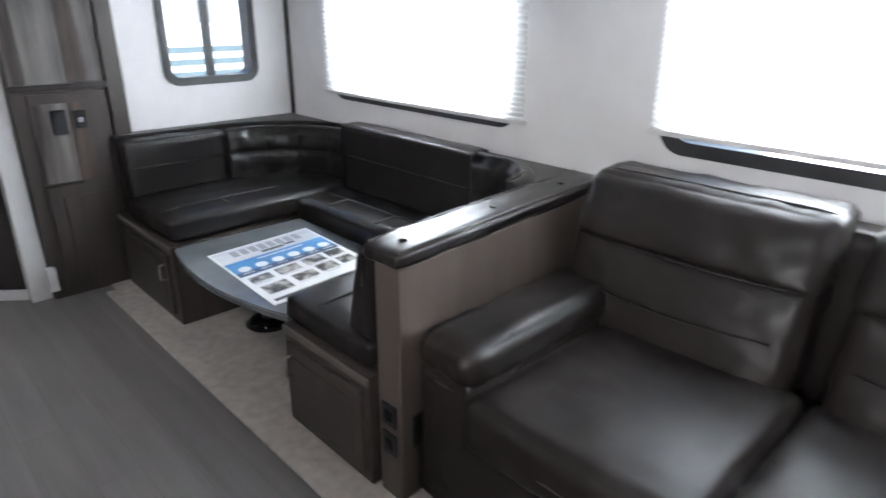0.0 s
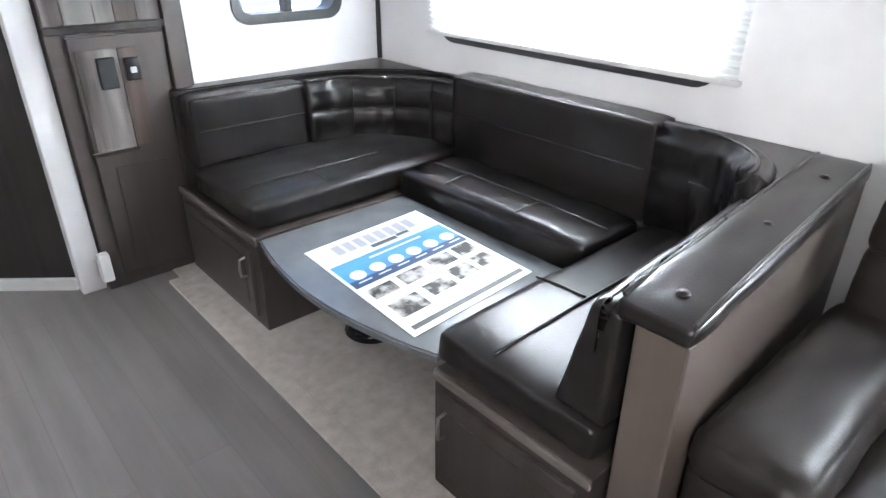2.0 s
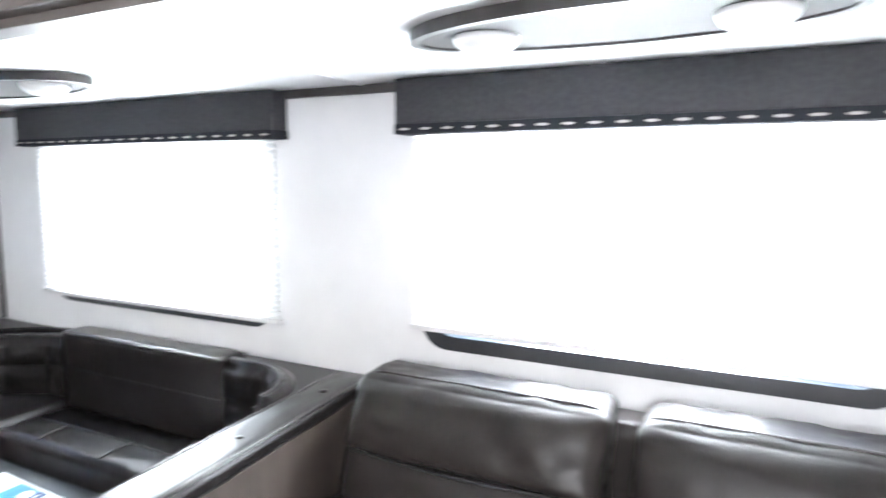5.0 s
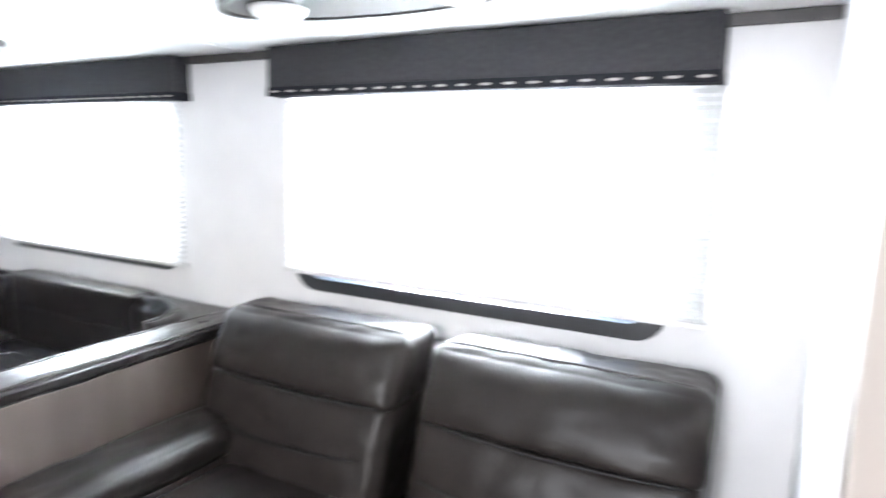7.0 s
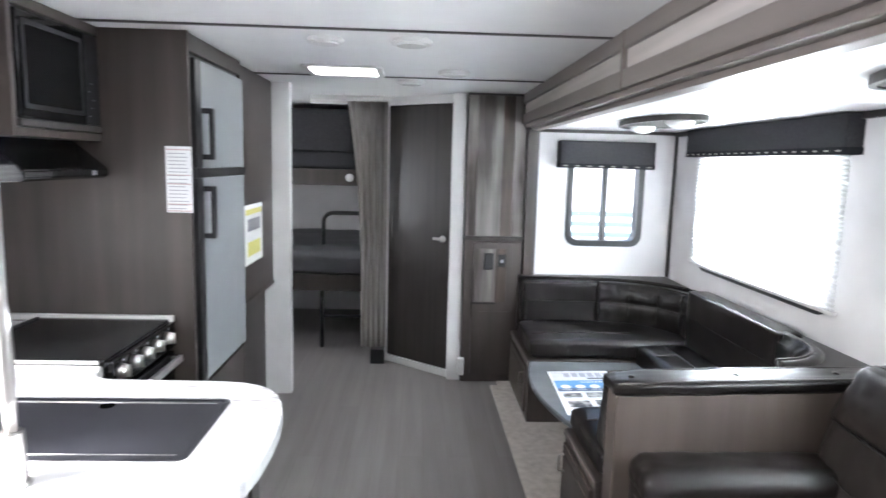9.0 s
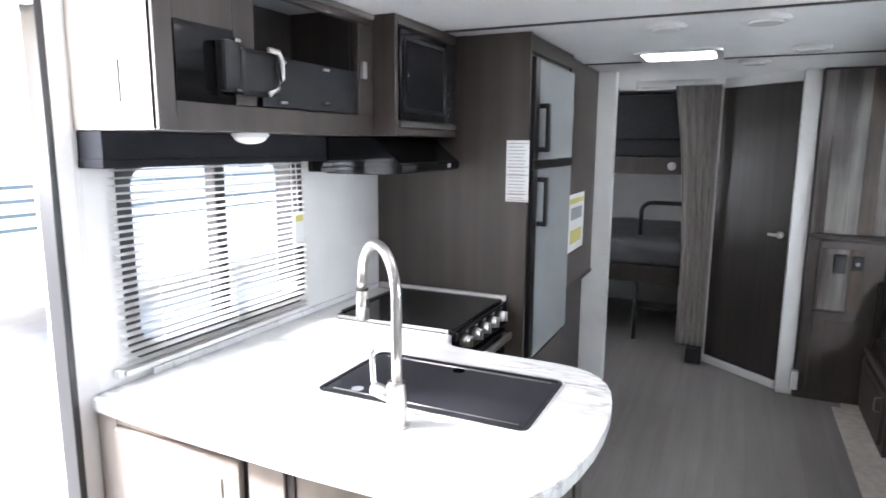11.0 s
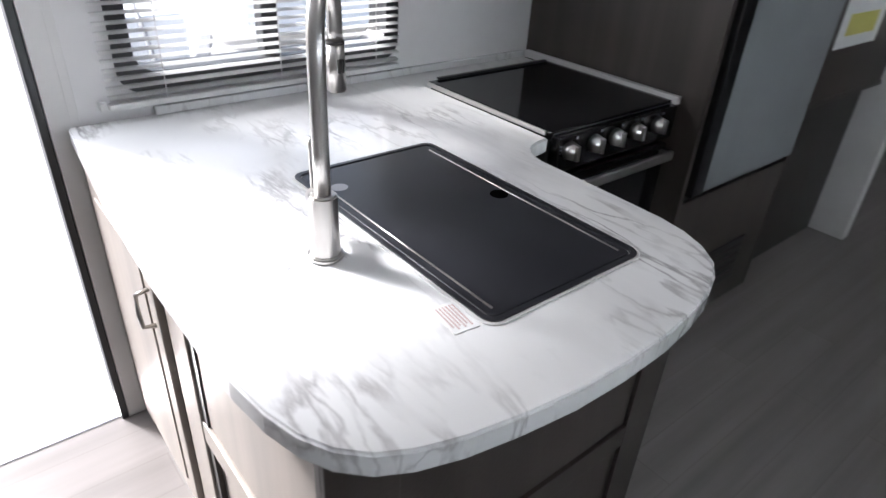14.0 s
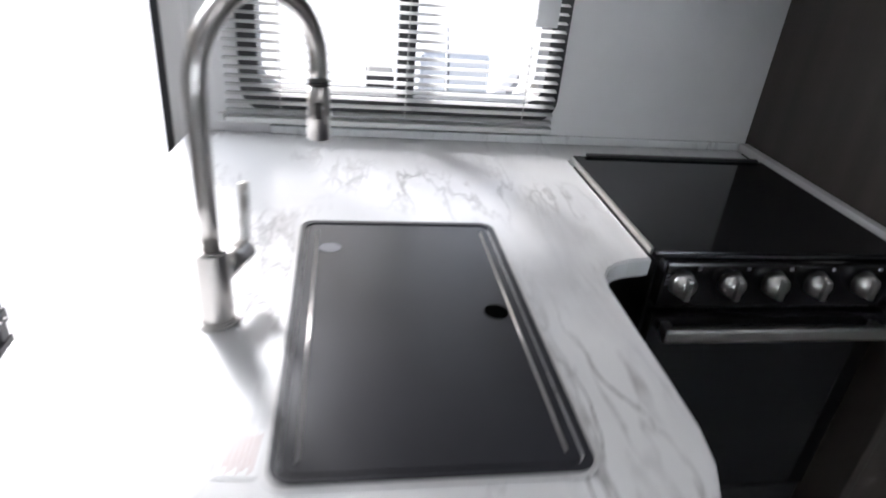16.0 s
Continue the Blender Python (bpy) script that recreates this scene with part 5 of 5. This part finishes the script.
hd = thing("range_hood", (-0.78, 1.66, 1.49), "black range hood with a sloping front below the microwave", "range hood")
b = bmesh.new()
pr = [(XW + 0.003, 1.49), (-0.615, 1.49), (-0.60, 1.50), (-0.60, 1.525), (-0.73, 1.63), (XW + 0.003, 1.63)]
vs = [[b.verts.new((x, y, z)) for x, z in pr] for y in (1.392, 1.929)]
b.faces.new(vs[0])
b.faces.new(vs[1][::-1])
for k in range(len(pr)):
    b.faces.new((vs[0][k], vs[1][k], vs[1][(k + 1) % len(pr)], vs[0][(k + 1) % len(pr)]))
bmesh.ops.recalc_face_normals(b, faces=b.faces[:])
bmesh.ops.bevel(b, geom=b.edges[:], offset=0.004, segments=2, affect="EDGES")
part("shell", b, GLOSS_BLACK, hd)
part("filter", box(-0.98, 1.45, 1.482, -0.73, 1.87, 1.491, 0.002), GUNMETAL, hd)
part("switch", box(-0.605, 1.80, 1.503, -0.597, 1.83, 1.52, 0.002), GREY_INK, hd)

# ---- kitchen window and venetian blind ----
y0, y1, z0, z1 = KWIN
kw = thing("window_4", (XW, (y0 + y1) / 2, z0), "black-framed kitchen window behind a venetian blind", "window", kind="structure")
o, i = round_rect(y0 - 0.015, z0 - 0.02, y1 + 0.015, z1 + 0.02, 0.06), round_rect(y0 + 0.03, z0 + 0.03, y1 - 0.03, z1 - 0.03, 0.05)
part("window_frame", ring(o, i, 0.004, -0.09, lambda u, v, d_: (XW + d_, u, v)), FRAME_BLK, kw)
part("mullion", box(XW - 0.07, 0.92, z0 + 0.02, XW - 0.02, 0.965, z1 - 0.02, 0.004), FRAME_BLK, kw)
p_ = part("pane", box(XW - 0.053, y0 + 0.01, z0 + 0.01, XW - 0.047, y1 - 0.01, z1 - 0.01), GLASS, kw)
p_.visible_shadow = False
bl = thing("venetian_blind", (XW + 0.02, 0.94, 0.945), "white venetian blind with open slats over the kitchen window", "blind")
ANG = radians(12)
nsl = 27
for k in range(nsl):
    z = 0.975 + k * 0.0212
    dx, dz = 0.0115 * math.cos(ANG), 0.0115 * math.sin(ANG)
    b = bmesh.new()
    cx = XW + 0.021
    rows = [[b.verts.new((cx - dx, y, z + dz)), b.verts.new((cx, y, z + 0.0018)), b.verts.new((cx + dx, y, z - dz))] for y in (0.497, 1.335)]
    b.faces.new((rows[0][0], rows[0][1], rows[1][1], rows[1][0]))
    b.faces.new((rows[0][1], rows[0][2], rows[1][2], rows[1][1]))
    bmesh.ops.solidify(b, geom=b.faces[:], thickness=0.0009)
    part("slat", b, LENS, bl)
part("bottom_rail", box(XW + 0.008, 0.494, 0.945, XW + 0.034, 1.338, 0.96, 0.004), WHITE, bl)
for y in (0.63, 0.94, 1.25):
    part("ladder_cord", box(XW + 0.0335, y - 0.001, 0.96, XW + 0.0345, y + 0.001, 1.54), WHITE, bl)
part("pull_cord", tube([(XW + 0.04, 1.27, 1.53), (XW + 0.042, 1.272, 1.4), (XW + 0.042, 1.275, 1.33)], 0.0018, 6), WHITE, bl)
tg = part("warning_tag", box(XW + 0.04, 1.25, 1.22, XW + 0.0425, 1.305, 1.335, 0.001), PAPER, bl, "white warning tag with yellow strip")
part("yellow_strip", box(XW + 0.0425, 1.253, 1.305, XW + 0.0432, 1.302, 1.33), YELLOW, tg)
part("end_bracket", box(XW + 0.005, 0.475, 0.945, XW + 0.03, 0.491, 0.965, 0.002), WHITE, bl)

# ---- entry doorway ----
ed = thing("entry_door_frame", (XW, 0.04, 0), "white entry door frame with black weather seal, door open", "door frame", kind="structure")
part("jamb_cover", box(XW - 0.02, 0.362, 0.0, XW + 0.012, 0.41, 1.97, 0.003), WHITE, ed)
part("jamb_strip", box(XW - 0.01, 0.405, 0.0, XW + 0.006, 0.43, 1.97, 0.002), WHITE, ed)
part("seal", box(XW - 0.045, 0.342, 0.0, XW + 0.013, 0.361, 1.95, 0.003), FRAME_BLK, ed, "black weather seal")
part("head_cover", box(XW - 0.02, -0.33, 1.925, XW + 0.012, 0.362, 1.97, 0.003), WHITE, ed)
part("south_jamb", box(XW - 0.09, -0.335, 0.0, XW + 0.012, -0.288, 1.97, 0.003), WHITE, ed)
part("hinge_seal", box(XW - 0.10, -0.288, 0.0, XW - 0.07, -0.278, 1.93, 0.003), FRAME_BLK, ed, "black seal strip")
part("hinge_rail", box(XW - 0.18, -0.285, -0.02, XW - 0.135, -0.262, 1.93, 0.004), FRAME_BLK, ed, "black hinge rail")
for z in (0.10, 0.20, 0.95, 1.05):
    h = part("hinge", box(XW - 0.19, -0.284, z, XW - 0.095, -0.258, z + 0.05, 0.004), BLACK, ed, "black strap hinge")
    for k in (0.02, 0.05):
        part("screw", cyl(XW - 0.18 + k, -0.256, z + 0.025, 0.006, 0.005, "y", seg=10), CHROME, h)
part("sill", box(XW - 0.11, -0.288, -0.03, XW + 0.0, 0.36, 0.004, 0.003), CHROME, ed, "metal sill")
od_ = thing("entry_door", (XW - 0.14, -0.66, 0.0), "white outer entry door folded back against the trailer side", "door")
part("slab", box(XW - 0.16, -0.99, 0.0, XW - 0.12, -0.36, 1.93, 0.008), TRAILER_WHITE, od_)
part("edge_seal", box(XW - 0.165, -1.0, 0.0, XW - 0.115, -0.99, 1.93, 0.003), FRAME_BLK, od_)
part("red_tab", box(XW - 0.119, -0.46, 0.52, XW - 0.105, -0.43, 0.60, 0.003), RED, od_, "red pull tab")
tagged(part("floor_strip", box(-0.478, -0.20, 0.0, -0.468, 0.44, 0.003), TRIM_DARK), "thin dark strip across the entry floor", "seam strip", kind="structure")

# ---- outdoors ----
solid("ground", box(-400, -400, -0.85, 400, 400, -0.75), GRAVEL, "pale gravel lot round the trailer", "ground", kind="structure")


def trailer(name, x0, y0, x1, y1, face, label):
    """A parked white trailer with stripes, windows and wheels; face 'y' shows its south side, 'x' its east side."""
    t = thing(name, ((x0 + x1) / 2, (y0 + y1) / 2, -0.75), label, "travel trailer", "parked trailers")
    part("body", box(x0, y0, -0.35, x1, y1, 2.35, 0.12, 4), TRAILER_WHITE, t)
    for k, z in enumerate((0.34, 0.50, 0.66, 0.82)):
        if face == "y":
            part("stripe", box(x0 + 0.15, y0 - 0.012, z, x1 - 0.15, y0 + 0.002, z + 0.075, 0.003), TRAILER_BLUE, t)
        else:
            part("stripe", box(x1 - 0.002, y0 + 0.15, z + 0.25, x1 + 0.012, y1 - 0.15, z + 0.29, 0.003), TRAILER_BLUE, t)
    for k in range(2):
        if face == "y":
            a = x0 + (x1 - x0) * (0.25 + 0.5 * k)
            w = part("window", box(a - 0.35, y0 - 0.02, 1.15, a + 0.35, y0 + 0.01, 1.75, 0.01), TRAILER_WHITE, t)
            part("pane", box(a - 0.3, y0 - 0.026, 1.2, a + 0.3, y0 - 0.018, 1.7), SILVER, w)
            part("wheel", cyl((x0 + x1) / 2 - 0.4 + 0.8 * k, y0 + 0.1, -0.43, 0.32, 0.2, "y", 28, bev=0.03), BLACK, t)
        else:
            a = y0 + (y1 - y0) * (0.25 + 0.5 * k)
            w = part("window", box(x1 - 0.01, a - 0.35, 1.15, x1 + 0.02, a + 0.35, 1.75, 0.01), TRAILER_WHITE, t)
            part("pane", box(x1 + 0.018, a - 0.3, 1.2, x1 + 0.026, a + 0.3, 1.7), SILVER, w)
            part("wheel", cyl(x1 - 0.1, (y0 + y1) / 2 - 0.4 + 0.8 * k, -0.43, 0.32, 0.2, "x", 28, bev=0.03), BLACK, t)
    return t


trailer("parked_trailer", -1.0, 9.0, 6.0, 11.4, "y", "white travel trailer with blue-grey stripes parked behind")
trailer("parked_trailer", -9.2, 3.3, -6.8, 20.0, "x", "white travel trailer with blue-grey stripes parked across the lot")


def beam(p, q, r, bm=None):
    """A square steel bar from p to q."""
    p, q = Vector(p), Vector(q)
    d = q - p
    b = box(-d.length / 2, -r, -r, d.length / 2, r, r, r * 0.25)
    b.transform(Matrix.Translation((p + q) / 2) @ d.to_track_quat("X", "Z").to_matrix().to_4x4())
    return b


tg = thing("trailer_tongue", (-4.8, 1.6, -0.75), "grey steel trailer tongue with jack, cable and tank cover", "trailer tongue")
part("arm", beam((-4.05, 1.60, -0.30), (-6.7, 1.15, -0.22), 0.06), TONGUE, tg)
part("arm", beam((-4.05, 1.60, -0.30), (-6.7, 2.75, -0.22), 0.06), TONGUE, tg)
part("crossbar", beam((-5.3, 1.38, -0.27), (-5.3, 2.13, -0.27), 0.05), TONGUE, tg)
part("coupler", box(-4.12, 1.52, -0.36, -3.86, 1.68, -0.22, 0.03), TONGUE, tg)
part("jack", cyl(-4.45, 1.62, -0.3, 0.03, 0.75, bev=0.005), TONGUE, tg)
part("cable", tube([(-5.7, 1.75, 0.45), (-5.3, 1.72, 0.2), (-4.8, 1.66, -0.1), (-4.2, 1.6, -0.24)], 0.022, 8), TONGUE, tg, smooth=True)
part("tank_cover", box(-6.2, 1.5, -0.2, -5.6, 2.2, 0.25, 0.08, 3), TRAILER_WHITE, tg, "white propane tank cover")
part("battery_box", box(-5.75, 0.98, -0.22, -5.4, 1.24, 0.06, 0.03), BLACK, tg, "black battery box")
